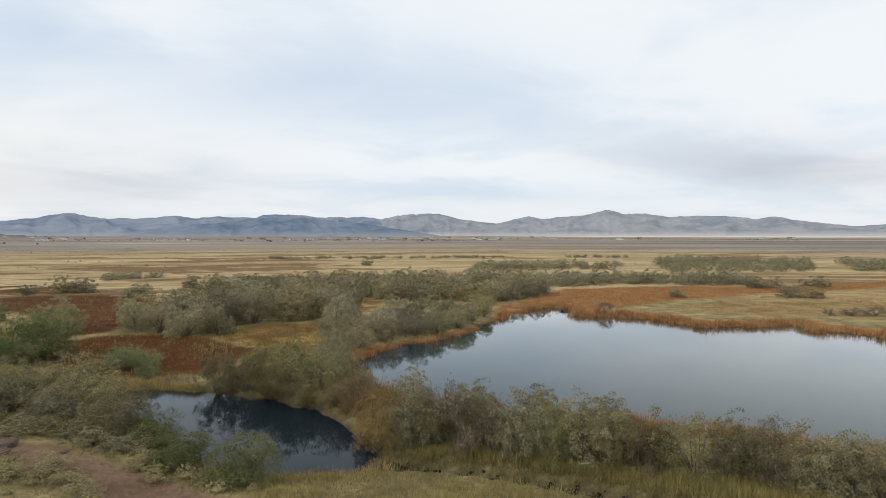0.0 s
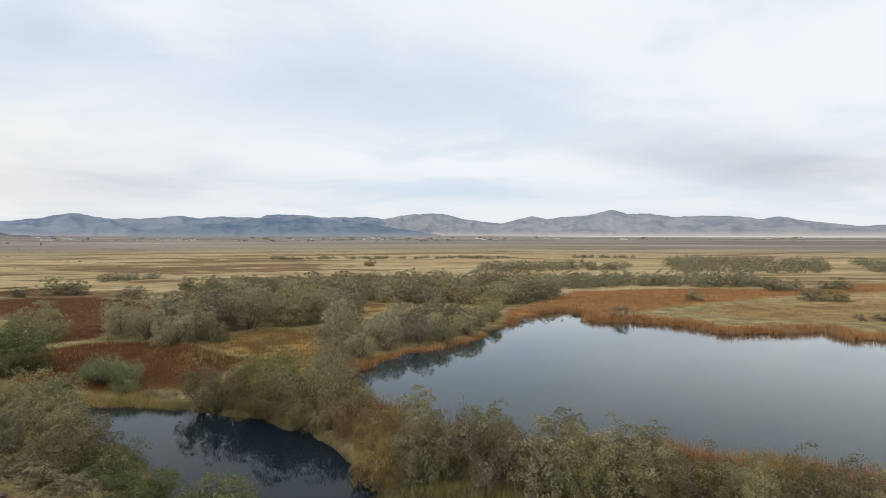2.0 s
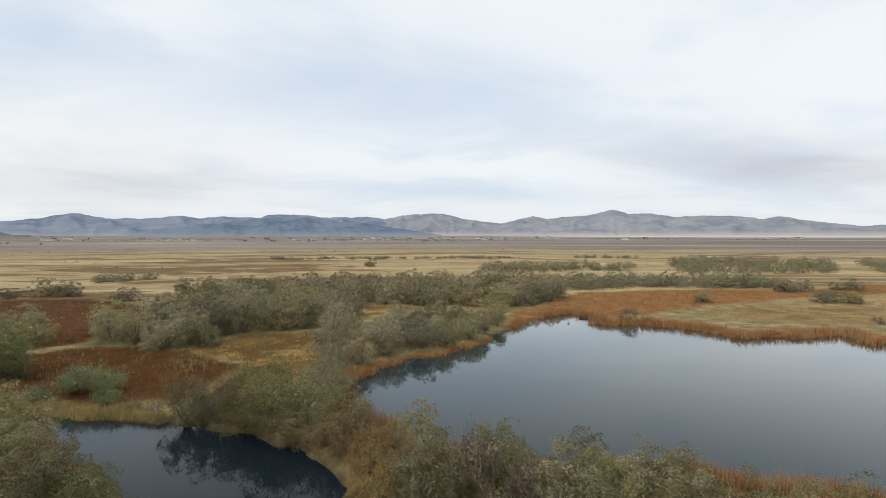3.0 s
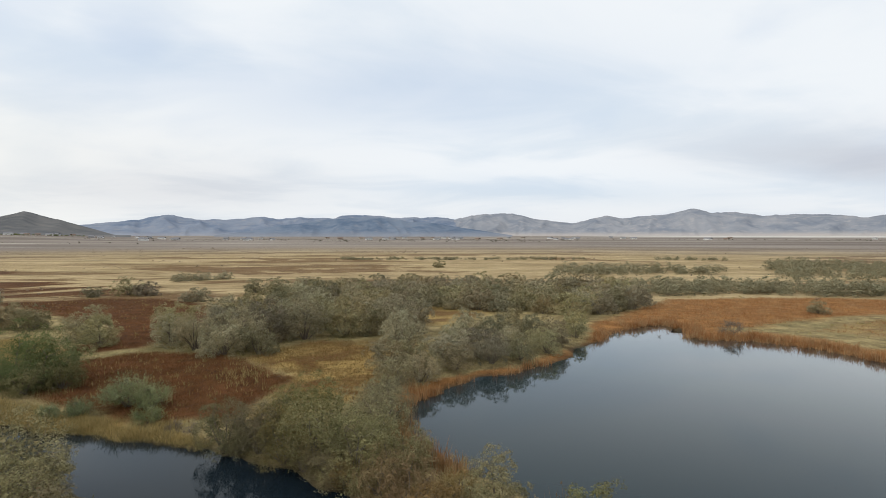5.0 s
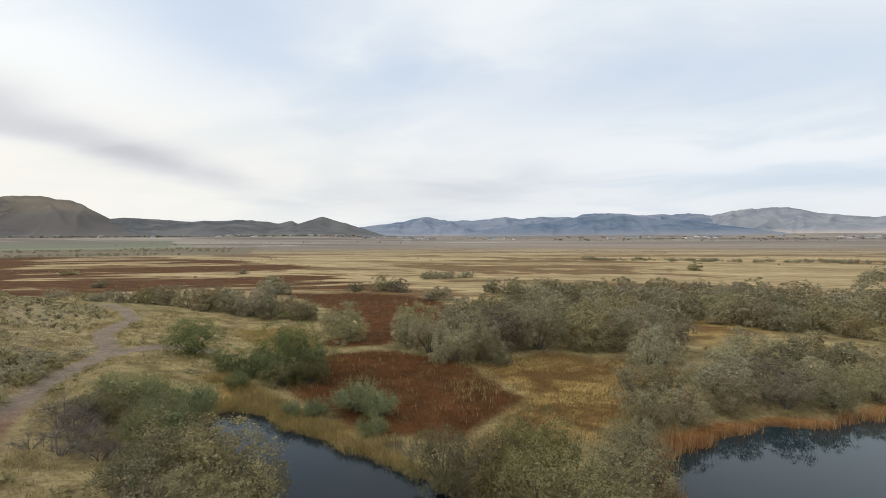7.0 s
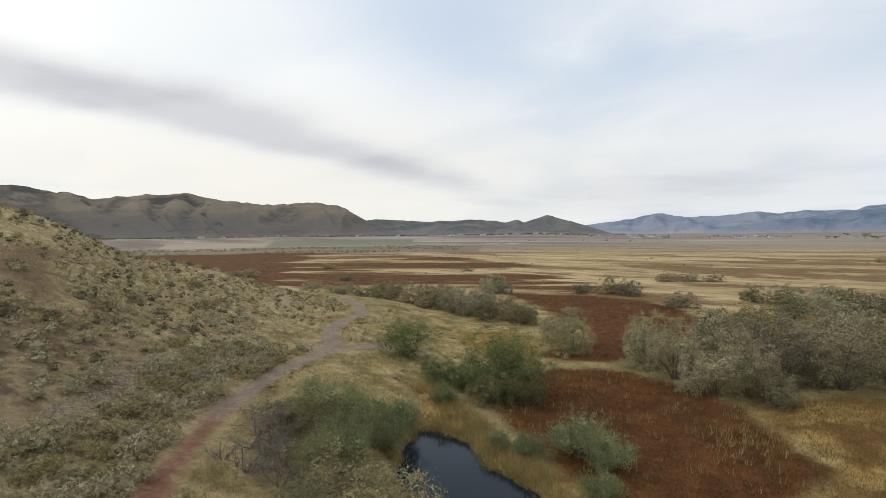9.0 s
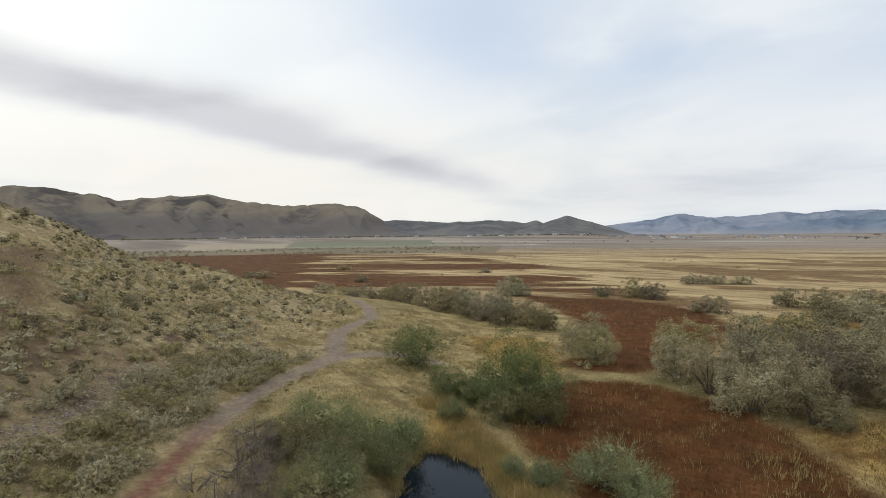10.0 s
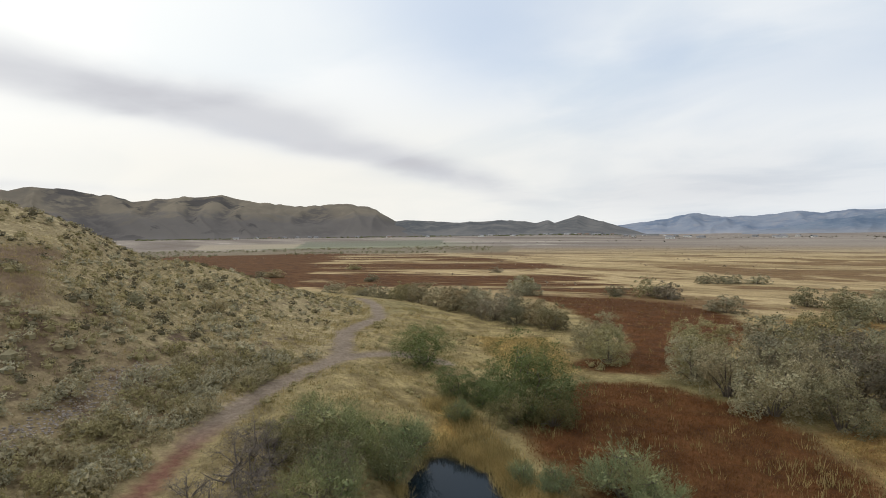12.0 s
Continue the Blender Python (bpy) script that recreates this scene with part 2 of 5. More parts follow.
# ---- materials ----
def material(name, rough=0.9, spec=0.2):
    m = bpy.data.materials.new(name)
    m.use_nodes = True
    b = m.node_tree.nodes["Principled BSDF"]
    b.inputs["Roughness"].default_value = rough
    b.inputs["Specular IOR Level"].default_value = spec
    return m, Nodes(m.node_tree), b


def bump(n, b, height, strength, dist):
    k = n.add("ShaderNodeBump")
    k.inputs["Strength"].default_value, k.inputs["Distance"].default_value = strength, dist
    n.link(height, k.inputs["Height"])
    n.link(k.outputs[0], b.inputs["Normal"])


def leaf_material(name, dark, light, odd, odd_share=0.12, through=0.16, vary=1.0):
    """Leaves or blades that differ one from another, and a little from plant to plant."""
    m, n, b = material(name, 0.7, 0.12)
    geo = n.add("ShaderNodeNewGeometry")
    one = geo.outputs["Random Per Island"]
    plant = n.add("ShaderNodeObjectInfo").outputs["Random"]
    clump = n.remap(n.noise(geo.outputs["Position"], 1.7, 3), 0.32, 0.68)
    col = n.mix(n.math("MULTIPLY_ADD", one, 0.45, n.math("MULTIPLY_ADD", clump, 0.45, 0.05)), dark, light)
    col = n.mix(n.math("LESS_THAN", n.math("FRACT", n.math("MULTIPLY", one, 37.7)), odd_share), col, odd)
    patch = n.noise(geo.outputs["Position"], 0.4, 3)
    col = n.mix(n.remap(patch, 0.40, 0.66, 0.0, 0.6), col, odd)
    hsv = n.add("ShaderNodeHueSaturation")
    n.link(n.math("MULTIPLY_ADD", plant, 0.034 * vary, 0.5 - 0.025 * vary), hsv.inputs["Hue"])
    n.link(n.math("MULTIPLY_ADD", n.math("FRACT", n.math("MULTIPLY", plant, 5.3)), 0.62 * vary, 1.0 - 0.30 * vary), hsv.inputs["Value"])
    n.link(n.math("MULTIPLY_ADD", n.math("FRACT", n.math("MULTIPLY", plant, 9.7)), 0.36 * vary, 1.0 - 0.16 * vary), hsv.inputs["Saturation"])
    n.link(col, hsv.inputs["Color"])
    n.link(hsv.outputs[0], b.inputs["Base Color"])
    tr = n.add("ShaderNodeBsdfTranslucent")
    n.link(hsv.outputs[0], tr.inputs[0])
    ms = n.add("ShaderNodeMixShader")
    ms.inputs[0].default_value = through
    n.link(b.outputs[0], ms.inputs[1])
    n.link(tr.outputs[0], ms.inputs[2])
    n.link(ms.outputs[0], m.node_tree.nodes["Material Output"].inputs[0])
    return m


def bark_material(name, a, c):
    m, n, b = material(name, 0.9, 0.1)
    pos = n.add("ShaderNodeNewGeometry").outputs["Position"]
    g = n.noise(n.mapping(pos, (9, 9, 2.5)), 2.0, 5)
    n.link(n.mix(g, a, c), b.inputs["Base Color"])
    bump(n, b, g, 0.6, 0.02)
    return m


OLIVE = leaf_material("olive_leaves", (0.121, 0.115, 0.060), (0.366, 0.344, 0.213), (0.275, 0.226, 0.120))
SCRUB = leaf_material("scrub_leaves", (0.140, 0.134, 0.076), (0.365, 0.345, 0.226), (0.27, 0.228, 0.132), vary=0.0)
WILLOW = leaf_material("willow_leaves", (0.096, 0.093, 0.042), (0.278, 0.264, 0.134), (0.245, 0.208, 0.098))
BLUISH = leaf_material("blue_green_leaves", (0.080, 0.104, 0.040), (0.270, 0.305, 0.145), (0.30, 0.275, 0.12), vary=0.5)
SILVER = leaf_material("silver_leaves", (0.074, 0.098, 0.040), (0.270, 0.318, 0.165), (0.27, 0.26, 0.12), vary=0.35)
AUTUMN = leaf_material("autumn_leaves", (0.140, 0.100, 0.042), (0.315, 0.240, 0.112), (0.225, 0.160, 0.068), vary=0.6)
GREEN = leaf_material("green_leaves", (0.044, 0.066, 0.020), (0.172, 0.215, 0.084), (0.16, 0.17, 0.065), vary=0.2)
TAWNY = leaf_material("tawny_twigs", (0.15, 0.122, 0.085), (0.28, 0.232, 0.165), (0.21, 0.155, 0.10), vary=0.4)
POOLSIDE = leaf_material("poolside_leaves", (0.042, 0.056, 0.022), (0.165, 0.185, 0.085), (0.15, 0.145, 0.06), vary=0.3)
REED = leaf_material("reed_blades", (0.200, 0.090, 0.034), (0.425, 0.215, 0.088), (0.40, 0.27, 0.14), 0.2, 0.25, vary=0.0)
MARSH = leaf_material("marsh_stems", (0.096, 0.042, 0.015), (0.188, 0.086, 0.032), (0.20, 0.115, 0.048), 0.06, 0.2, vary=0.0)
RUSSET = leaf_material("russet_gold_blades", (0.140, 0.086, 0.032), (0.325, 0.230, 0.090), (0.21, 0.125, 0.048), 0.25, 0.25, vary=0.0)
STRAW = leaf_material("straw_blades", (0.24, 0.175, 0.068), (0.50, 0.395, 0.185), (0.25, 0.215, 0.09), 0.2, 0.3, vary=0.0)
DAMP = leaf_material("damp_blades", (0.100, 0.092, 0.036), (0.245, 0.210, 0.088), (0.20, 0.165, 0.07), 0.2, 0.25, vary=0.0)
GOLDGRASS = leaf_material("golden_blades", (0.265, 0.192, 0.074), (0.54, 0.415, 0.180), (0.24, 0.195, 0.082), 0.22, 0.25, vary=0.0)
TURF = leaf_material("turf_blades", (0.175, 0.138, 0.060), (0.40, 0.325, 0.155), (0.155, 0.150, 0.060), 0.2, 0.25, vary=0.0)
SAGE = leaf_material("sage_leaves", (0.170, 0.158, 0.102), (0.50, 0.465, 0.315), (0.33, 0.27, 0.14), 0.15, 0.25, vary=0.0)
HEDGE = leaf_material("hedge_leaves", (0.092, 0.090, 0.041), (0.272, 0.260, 0.134), (0.208, 0.178, 0.085), vary=1.2)
FRESH = leaf_material("fresh_grass_blades", (0.180, 0.158, 0.052), (0.45, 0.380, 0.150), (0.31, 0.25, 0.10), 0.2, 0.25, vary=0.0)
DUSK = leaf_material("dark_brush_leaves", (0.062, 0.058, 0.034), (0.190, 0.172, 0.100), (0.13, 0.105, 0.065), vary=0.0)
GOLDEN = leaf_material("rabbitbrush_leaves", (0.158, 0.136, 0.060), (0.415, 0.360, 0.180), (0.27, 0.235, 0.13), vary=0.0)
BARK = bark_material("grey_bark", (0.085, 0.068, 0.052), (0.20, 0.17, 0.14))
DEAD = bark_material("weathered_wood", (0.085, 0.070, 0.058), (0.25, 0.215, 0.185))


def ground_material():
    m, n, b = material("marsh_ground", 0.95, 0.1)
    pos = n.add("ShaderNodeNewGeometry").outputs["Position"]
    big = n.noise(pos, 0.06, 5, 0.6)
    mid = n.noise(pos, 0.5, 5, 0.6)
    fine = n.noise(pos, 3.5, 6, 0.7)
    spots = n.noise(pos, 1.4, 3, 0.5)
    # the wide plain: pale straw with long brown and rusty streaks
    lanes = n.noise(n.mapping(pos, (0.0050, 0.016, 0), (0, 0, radians(8))), 1.0, 8, 0.66, 1.6)
    lanes2 = n.noise(n.mapping(pos, (0.010, 0.05, 0), (0, 0, radians(-5)), (3, 8, 0)), 1.0, 5, 0.6, 0.3)
    plain = n.mix(n.remap(lanes2, 0.38, 0.64), (0.330, 0.252, 0.138), (0.475, 0.372, 0.214))
    plain = n.mix(n.remap(lanes, 0.53, 0.58, 0.0, 0.85), plain, (0.150, 0.088, 0.042))
    thin_lanes = n.noise(n.mapping(pos, (0.012, 0.055, 0), (0, 0, radians(4)), (9, 1, 0)), 1.0, 7, 0.68, 1.2)
    plain = n.mix(n.remap(thin_lanes, 0.52, 0.66, 0.0, 0.7), plain, (0.175, 0.122, 0.064))
    plain = n.mix(n.remap(lanes, 0.40, 0.33, 0.0, 0.6), plain, (0.23, 0.19, 0.12))
    # with distance the plain's colours turn to haze-greyed ones, painted in
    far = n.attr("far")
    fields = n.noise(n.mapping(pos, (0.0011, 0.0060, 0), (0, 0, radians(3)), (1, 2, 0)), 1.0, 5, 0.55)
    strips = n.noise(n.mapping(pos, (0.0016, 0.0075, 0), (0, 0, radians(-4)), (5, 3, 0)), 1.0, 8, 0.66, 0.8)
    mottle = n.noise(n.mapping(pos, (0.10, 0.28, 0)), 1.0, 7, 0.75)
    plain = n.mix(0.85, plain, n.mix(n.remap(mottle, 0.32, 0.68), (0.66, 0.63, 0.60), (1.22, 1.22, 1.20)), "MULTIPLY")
    hazy_flats = n.mix(n.remap(fields, 0.38, 0.6), (0.170, 0.144, 0.128), (0.275, 0.240, 0.208))
    hazy_flats = n.mix(n.remap(strips, 0.52, 0.62, 0.0, 0.7), hazy_flats, (0.15, 0.125, 0.105))
    hazy_flats = n.mix(n.remap(strips, 0.42, 0.36, 0.0, 0.7), hazy_flats, (0.47, 0.44, 0.395))
    plain = n.mix(far, plain, hazy_flats)
    plain = n.mix(n.attr("pasture"), plain, (0.215, 0.222, 0.155))
    # a brown-grey belt of scrub, a mown tan field and a green one beside it, far out
    split = n.add("ShaderNodeSeparateXYZ")
    n.link(pos, split.inputs[0])
    bearing = n.math("ARCTAN2", split.outputs[0], split.outputs[1])
    reach = n.math("POWER", n.math("ADD", n.math("POWER", n.math("ABSOLUTE", split.outputs[0]), 2.0), n.math("POWER", n.math("ABSOLUTE", split.outputs[1]), 2.0)), 0.5)
    for west, east, near, out, paint in ((-84, -46, 400, 660, (0.170, 0.145, 0.104)), (-78, -68.6, 700, 1150, (0.345, 0.298, 0.226)), (-68.3, -54, 760, 1350, (0.160, 0.168, 0.128)), (-77, -71.5, 590, 660, (0.36, 0.32, 0.26))):
        sides = n.math("MULTIPLY", n.remap(bearing, radians(west - 0.2), radians(west + 0.2)), n.remap(bearing, radians(east + 0.2), radians(east - 0.2)))
        ends = n.math("MULTIPLY", n.remap(reach, near - 25, near + 25), n.remap(reach, out + 90, out - 90))
        worn = n.remap(strips, 0.35, 0.6, 0.95, 0.72)
        plain = n.mix(n.math("MULTIPLY", n.math("MULTIPLY", sides, ends), worn), plain, paint)
    # pale haze over the farthest flats, painted into the ground colour
    plain = n.mix(n.attr("playa_haze"), plain, (0.52, 0.50, 0.475))
    # the near meadow
    meadow = n.mix(n.remap(mid, 0.3, 0.7), (0.165, 0.128, 0.062), (0.375, 0.300, 0.148))
    meadow = n.mix(n.remap(big, 0.48, 0.66, 0.0, 0.55), meadow, (0.145, 0.135, 0.058))
    col = n.mix(n.attr("plain"), meadow, plain)
    gold = n.mix(n.remap(n.noise(pos, 0.22, 5, 0.62, 0.6), 0.40, 0.60), (0.142, 0.076, 0.028), (0.350, 0.242, 0.088))
    col = n.mix(n.attr("gold"), col, gold)
    col = n.mix(n.attr("amber"), col, n.mix(n.remap(mid, 0.3, 0.7), (0.285, 0.182, 0.062), (0.46, 0.325, 0.120)))
    rust = n.mix(n.remap(mid, 0.3, 0.7), (0.200, 0.092, 0.032), (0.350, 0.178, 0.064))
    col = n.mix(n.attr("orange"), col, rust)
    red = n.mix(n.remap(mid, 0.32, 0.68), (0.068, 0.029, 0.011), (0.145, 0.062, 0.024))
    red = n.mix(n.math("MULTIPLY", n.attr("plain"), 0.6), red, (0.080, 0.040, 0.019))
    col = n.mix(n.attr("marsh"), col, red)
    # far out the red marsh breaks into long lanes between straw
    turned = n.mapping(pos, (1, 1, 0), (0, 0, radians(-38)))
    beds = n.noise(n.mapping(turned, (0.0065, 0.036, 0), (0, 0, 0), (2.3, 6.1, 0)), 1.0, 7, 0.64, 0.9)
    bed = n.remap(n.math("ADD", beds, n.math("MULTIPLY_ADD", n.attr("lanes"), 0.30, -0.30)), 0.43, 0.49)
    col = n.mix(n.math("MULTIPLY", bed, n.remap(n.attr("lanes"), 0.0, 0.3)), col, n.mix(n.remap(mottle, 0.35, 0.65), (0.068, 0.031, 0.012), (0.130, 0.062, 0.025)))
    # the dry slope: straw tufts over brown and reddish soil
    soil = n.mix(n.remap(big, 0.42, 0.62), (0.110, 0.090, 0.062), (0.132, 0.088, 0.060))
    slope = n.mix(n.remap(n.math("MULTIPLY_ADD", n.attr("dry"), 0.16, mid), 0.42, 0.64), soil, (0.300, 0.243, 0.140))
    slope = n.mix(n.math("MULTIPLY", n.remap(spots, 0.52, 0.64, 0.0, 0.7), n.math("MULTIPLY_ADD", n.attr("dry"), 0.6, 0.4)), slope, (0.470, 0.394, 0.230))
    slope = n.mix(n.attr("bare"), slope, n.mix(n.remap(mid, 0.3, 0.7), (0.128, 0.088, 0.056), (0.190, 0.134, 0.088)))
    col = n.mix(n.attr("slope"), col, slope)
    dust = n.mix(n.remap(mid, 0.3, 0.7), (0.190, 0.150, 0.118), (0.262, 0.212, 0.168))
    clay = n.mix(n.remap(mid, 0.3, 0.7), (0.150, 0.070, 0.050), (0.205, 0.106, 0.078))
    earth = n.mix(n.remap(mid, 0.3, 0.7), (0.158, 0.102, 0.068), (0.225, 0.150, 0.102))
    col = n.mix(n.attr("trail"), col, n.mix(n.attr("earth"), n.mix(n.attr("clay"), dust, clay), earth))
    # wet mud at the shore; along the ditch it paints in the shade
    mud_shade = n.mix(mid, (0.030, 0.026, 0.018), (0.062, 0.052, 0.034))
    col = n.mix(n.attr("mud_shade"), col, mud_shade)
    shade = n.mix(n.remap(fine, 0.25, 0.75), (0.62, 0.60, 0.56), (1.25, 1.25, 1.22))
    col = n.mix(0.8, col, shade, "MULTIPLY")
    n.link(col, b.inputs["Base Color"])
    bump(n, b, n.math("ADD", fine, n.math("MULTIPLY", spots, 1.5)), 0.9, 0.22)
    return m


def water_material(name, tone, shine=1.58):
    """Still water: a dark body under a mirror that strengthens towards the grazing view."""
    m, n, b = material(name, 0.6, 0.0)
    b.inputs["Base Color"].default_value = (*tone, 1)
    pos = n.add("ShaderNodeNewGeometry").outputs["Position"]
    gust = n.remap(n.noise(n.mapping(pos, (0.05, 0.11, 1)), 1.0, 4), 0.46, 0.70, 0.008, 0.07)
    waves = n.noise(n.mapping(pos, (1.0, 2.2, 1)), 3.0, 3, 0.5)
    gloss = n.add("ShaderNodeBsdfGlossy")
    gloss.inputs["Color"].default_value = (0.975, 1.0, 1.0, 1)
    n.link(gust, gloss.inputs["Roughness"])
    bump(n, gloss, waves, 0.03, 0.03)
    edge = n.add("ShaderNodeLayerWeight")
    edge.inputs["Blend"].default_value = 0.5
    share = n.math("MINIMUM", n.math("MULTIPLY_ADD", n.math("POWER", edge.outputs["Facing"], 6.4), shine, 0.012), 1.0)
    ms = n.add("ShaderNodeMixShader")
    n.link(share, ms.inputs[0])
    n.link(b.outputs[0], ms.inputs[1])
    n.link(gloss.outputs[0], ms.inputs[2])
    n.link(ms.outputs[0], m.node_tree.nodes["Material Output"].inputs[0])
    return m


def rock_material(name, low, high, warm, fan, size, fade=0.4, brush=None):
    """Far slopes: brush-covered rock with gullies and pale shoulders; any haze is part of the colours given."""
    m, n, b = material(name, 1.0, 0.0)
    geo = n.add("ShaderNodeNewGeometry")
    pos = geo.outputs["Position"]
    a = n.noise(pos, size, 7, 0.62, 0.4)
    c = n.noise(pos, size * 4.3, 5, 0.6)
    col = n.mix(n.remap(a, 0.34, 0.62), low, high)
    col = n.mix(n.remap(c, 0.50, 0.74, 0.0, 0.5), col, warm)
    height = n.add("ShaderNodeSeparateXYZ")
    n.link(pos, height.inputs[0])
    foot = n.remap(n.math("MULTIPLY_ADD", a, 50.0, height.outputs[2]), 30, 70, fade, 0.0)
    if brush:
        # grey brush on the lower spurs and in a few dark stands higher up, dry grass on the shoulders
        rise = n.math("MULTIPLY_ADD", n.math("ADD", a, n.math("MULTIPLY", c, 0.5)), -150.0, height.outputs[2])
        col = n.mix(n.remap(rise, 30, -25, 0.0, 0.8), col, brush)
        # gullies darkened in the colour: brush, and the shade between the spurs
        col = n.mix(n.math("MULTIPLY", n.attr("gully_brush_shade"), n.remap(c, 0.40, 0.58, 0.15, 0.75)), col, tuple(0.72 * k for k in brush))
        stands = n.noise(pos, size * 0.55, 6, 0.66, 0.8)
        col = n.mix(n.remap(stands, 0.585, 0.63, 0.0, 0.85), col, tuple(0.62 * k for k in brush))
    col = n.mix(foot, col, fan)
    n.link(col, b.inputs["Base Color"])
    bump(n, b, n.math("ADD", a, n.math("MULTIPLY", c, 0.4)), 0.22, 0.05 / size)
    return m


# ---- ground: one sheet to the horizon ----
def spacing(a, b, low, high, step, growth):
    """Even steps between a and b, growing steps out to low and high."""
    out = list(np.arange(a, b + step, step))
    s = step
    while out[-1] < high:
        s *= growth
        out.append(out[-1] + s)
    s = step
    while out[0] > low:
        s *= growth
        out.insert(0, out[0] - s)
    return np.array(out)


def build_ground():
    xs = np.unique(np.round(np.concatenate([spacing(-98, 68, -4950, 4950, 1.0, 1.08), np.arange(-72, 8, 0.5)]), 3))
    ys = np.unique(np.round(np.concatenate([spacing(4, 106, -700, 4950, 1.0, 1.08), np.arange(12, 62, 0.5)]), 3))
    gx, gy = np.meshgrid(xs, ys)
    x, y = gx.ravel(), gy.ravel()
    p = np.stack([x, y], 1)
    z = ground_height(x, y)
    nx, ny = len(xs), len(ys)
    idx = np.arange(nx * ny).reshape(ny, nx)
    faces = np.stack([idx[:-1, :-1], idx[:-1, 1:], idx[1:, 1:], idx[1:, :-1]], -1).reshape(-1, 4)
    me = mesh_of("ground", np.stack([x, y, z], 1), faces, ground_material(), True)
    wob = 0.9 * ripple(x, y, 5) + 0.6 * ripple(x, y, 1.7)
    far_wob = 6 * ripple(x, y, 31) + 3 * ripple(x * 0.3, y, 9)
    w = water_distance(p)
    toe = distance(p, HILL_TOE)
    inside = lambda line, soft: smooth(-(distance(p, line) + wob), -soft, soft)
    trail = np.minimum(distance(p, TRAIL, False), distance(p, SPUR, False) + 0.1)
    half = 0.52 + 0.4 * smooth(-x, 31, 40) + 0.9 * smooth(x, -22, -14)
    marsh = np.maximum(inside(MARSH_A, 0.8), inside(MARSH_B, 1.2))
    lake = distance(p, LAKE)
    belt = np.where(x < 18, smooth(-(lake + wob), -1.1, -0.4), smooth(-(lake + wob), -5.0, -3.0)) * smooth(y, 40, 47)
    plain = np.maximum(smooth(y + far_wob * 0.6 + 0.35 * np.abs(x), 98, 122), smooth(np.hypot(x, y), 110, 150))
    plain = np.maximum(plain * (1 - 0.8 * inside(GOLD_C, 3.0)), inside(STRAW_E, 2.0))
    r, az = np.hypot(x, y), np.degrees(np.arctan2(x, y))
    pasture = smooth(r, 560, 640) * smooth(-r, -1150, -1000) * smooth(az, -74, -71) * smooth(-az, 50, 55)
    layers = {
        "plain": plain, "far": smooth(r, 260, 640), "pasture": pasture, "playa_haze": smooth(r, 2300, 3000) * smooth(az, 8, 24),
        "amber": np.maximum(inside(GOLD_B, 1.6), inside(BANK, 0.7)), "dry": np.maximum(smooth(-x, 44, 58), 0.6 * smooth(toe, -13, -5)),
        "gold": np.maximum(inside(GOLD_A, 1.5), np.maximum(0.5 * inside(STRAW_E, 2.0), 0.85 * inside(GOLD_C, 3.0))), "orange": np.maximum(inside(ORANGE, 2.0), belt), "marsh": marsh,
        "lanes": np.maximum(smooth(-(distance(p, MARSH_FAR) + far_wob), -9, 12), 1.55 * smooth(-az, 56, 66) * smooth(r, 120, 150) * smooth(-r, -500, -380)),
        "slope": smooth(-toe, -7, -1) * (1 - 0.6 * smooth(-toe, -7, -3) * smooth(toe, 0, 2)),
        # the last layer is shore mud plus painted shade along the ditch
        "trail": smooth(-(trail + 0.16 * wob - half), -0.22, 0.22), "clay": smooth(x, -36, -31), "earth": smooth(x, -25, -18), "bare": np.maximum(inside(BARE, 1.5), 0.42 * inside(SOIL, 2.0)), "mud_shade": np.maximum(smooth(-w, -0.7, 0.15), 0.9 * smooth(-distance(p, DITCH, False) - 0.2 * wob, -0.95, -0.45))}
    for name, value in layers.items():
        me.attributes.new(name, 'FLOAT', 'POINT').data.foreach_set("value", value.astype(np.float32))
    return tagged(new("ground", me), "dry autumn marsh, plain and sagebrush slope", "ground", kind="structure")


build_ground()


def build_water(name, line, label, water):
    c = np.mean(line, 0)
    bm = bmesh.new()
    grow = [c + (np.array(q) - c) * (1 + 4.0 / max(np.linalg.norm(np.array(q) - c), 1)) for q in line]
    f = bm.faces.new([bm.verts.new((*q, 0.0)) for q in grow])
    bmesh.ops.triangulate(bm, faces=[f])
    if f.is_valid and f.normal.z < 0:
        bmesh.ops.reverse_faces(bm, faces=bm.faces)
    me = bpy.data.meshes.new(name)
    bm.to_mesh(me)
    me.materials.append(water)
    return tagged(new(name, me), label, "pond", kind="structure")


build_water("water_lake", LAKE, "still grey pond mirroring the cloudy sky", water_material("pond_water", (0.013, 0.025, 0.031), 1.72))
build_water("water_pool", POOL, "small dark pool fringed by willows", water_material("pool_water", (0.007, 0.013, 0.019), 1.45))

# ---- mountains ----
# azimuth in degrees from +y towards +x, height in metres at the ridge
FAR_RIDGE = [(-50, 120), (-44, 70), (-37.5, 62), (-34.2, 94), (-32.0, 112), (-29.7, 152), (-26.9, 117), (-24.5, 120), (-20.9, 144),
             (-19.4, 125), (-17.7, 139), (-14.0, 138), (-12.9, 165), (-10.4, 167), (-7.0, 142), (-2.9, 148), (-1.1, 128), (0.8, 80), (3.2, 0)]
EAST_RIDGE = [(-3.2, 0), (-1.9, 90), (-1.1, 130), (0.4, 158), (3.3, 177), (4.9, 177), (7.6, 126), (11.2, 97), (14.5, 152), (16.0, 133), (20.6, 162),
              (22.5, 196), (24.2, 165), (26.6, 165), (28.0, 140), (33.1, 145), (35.7, 114), (37.0, 132), (40.6, 85), (43.0, 60), (50, 90), (60, 60)]
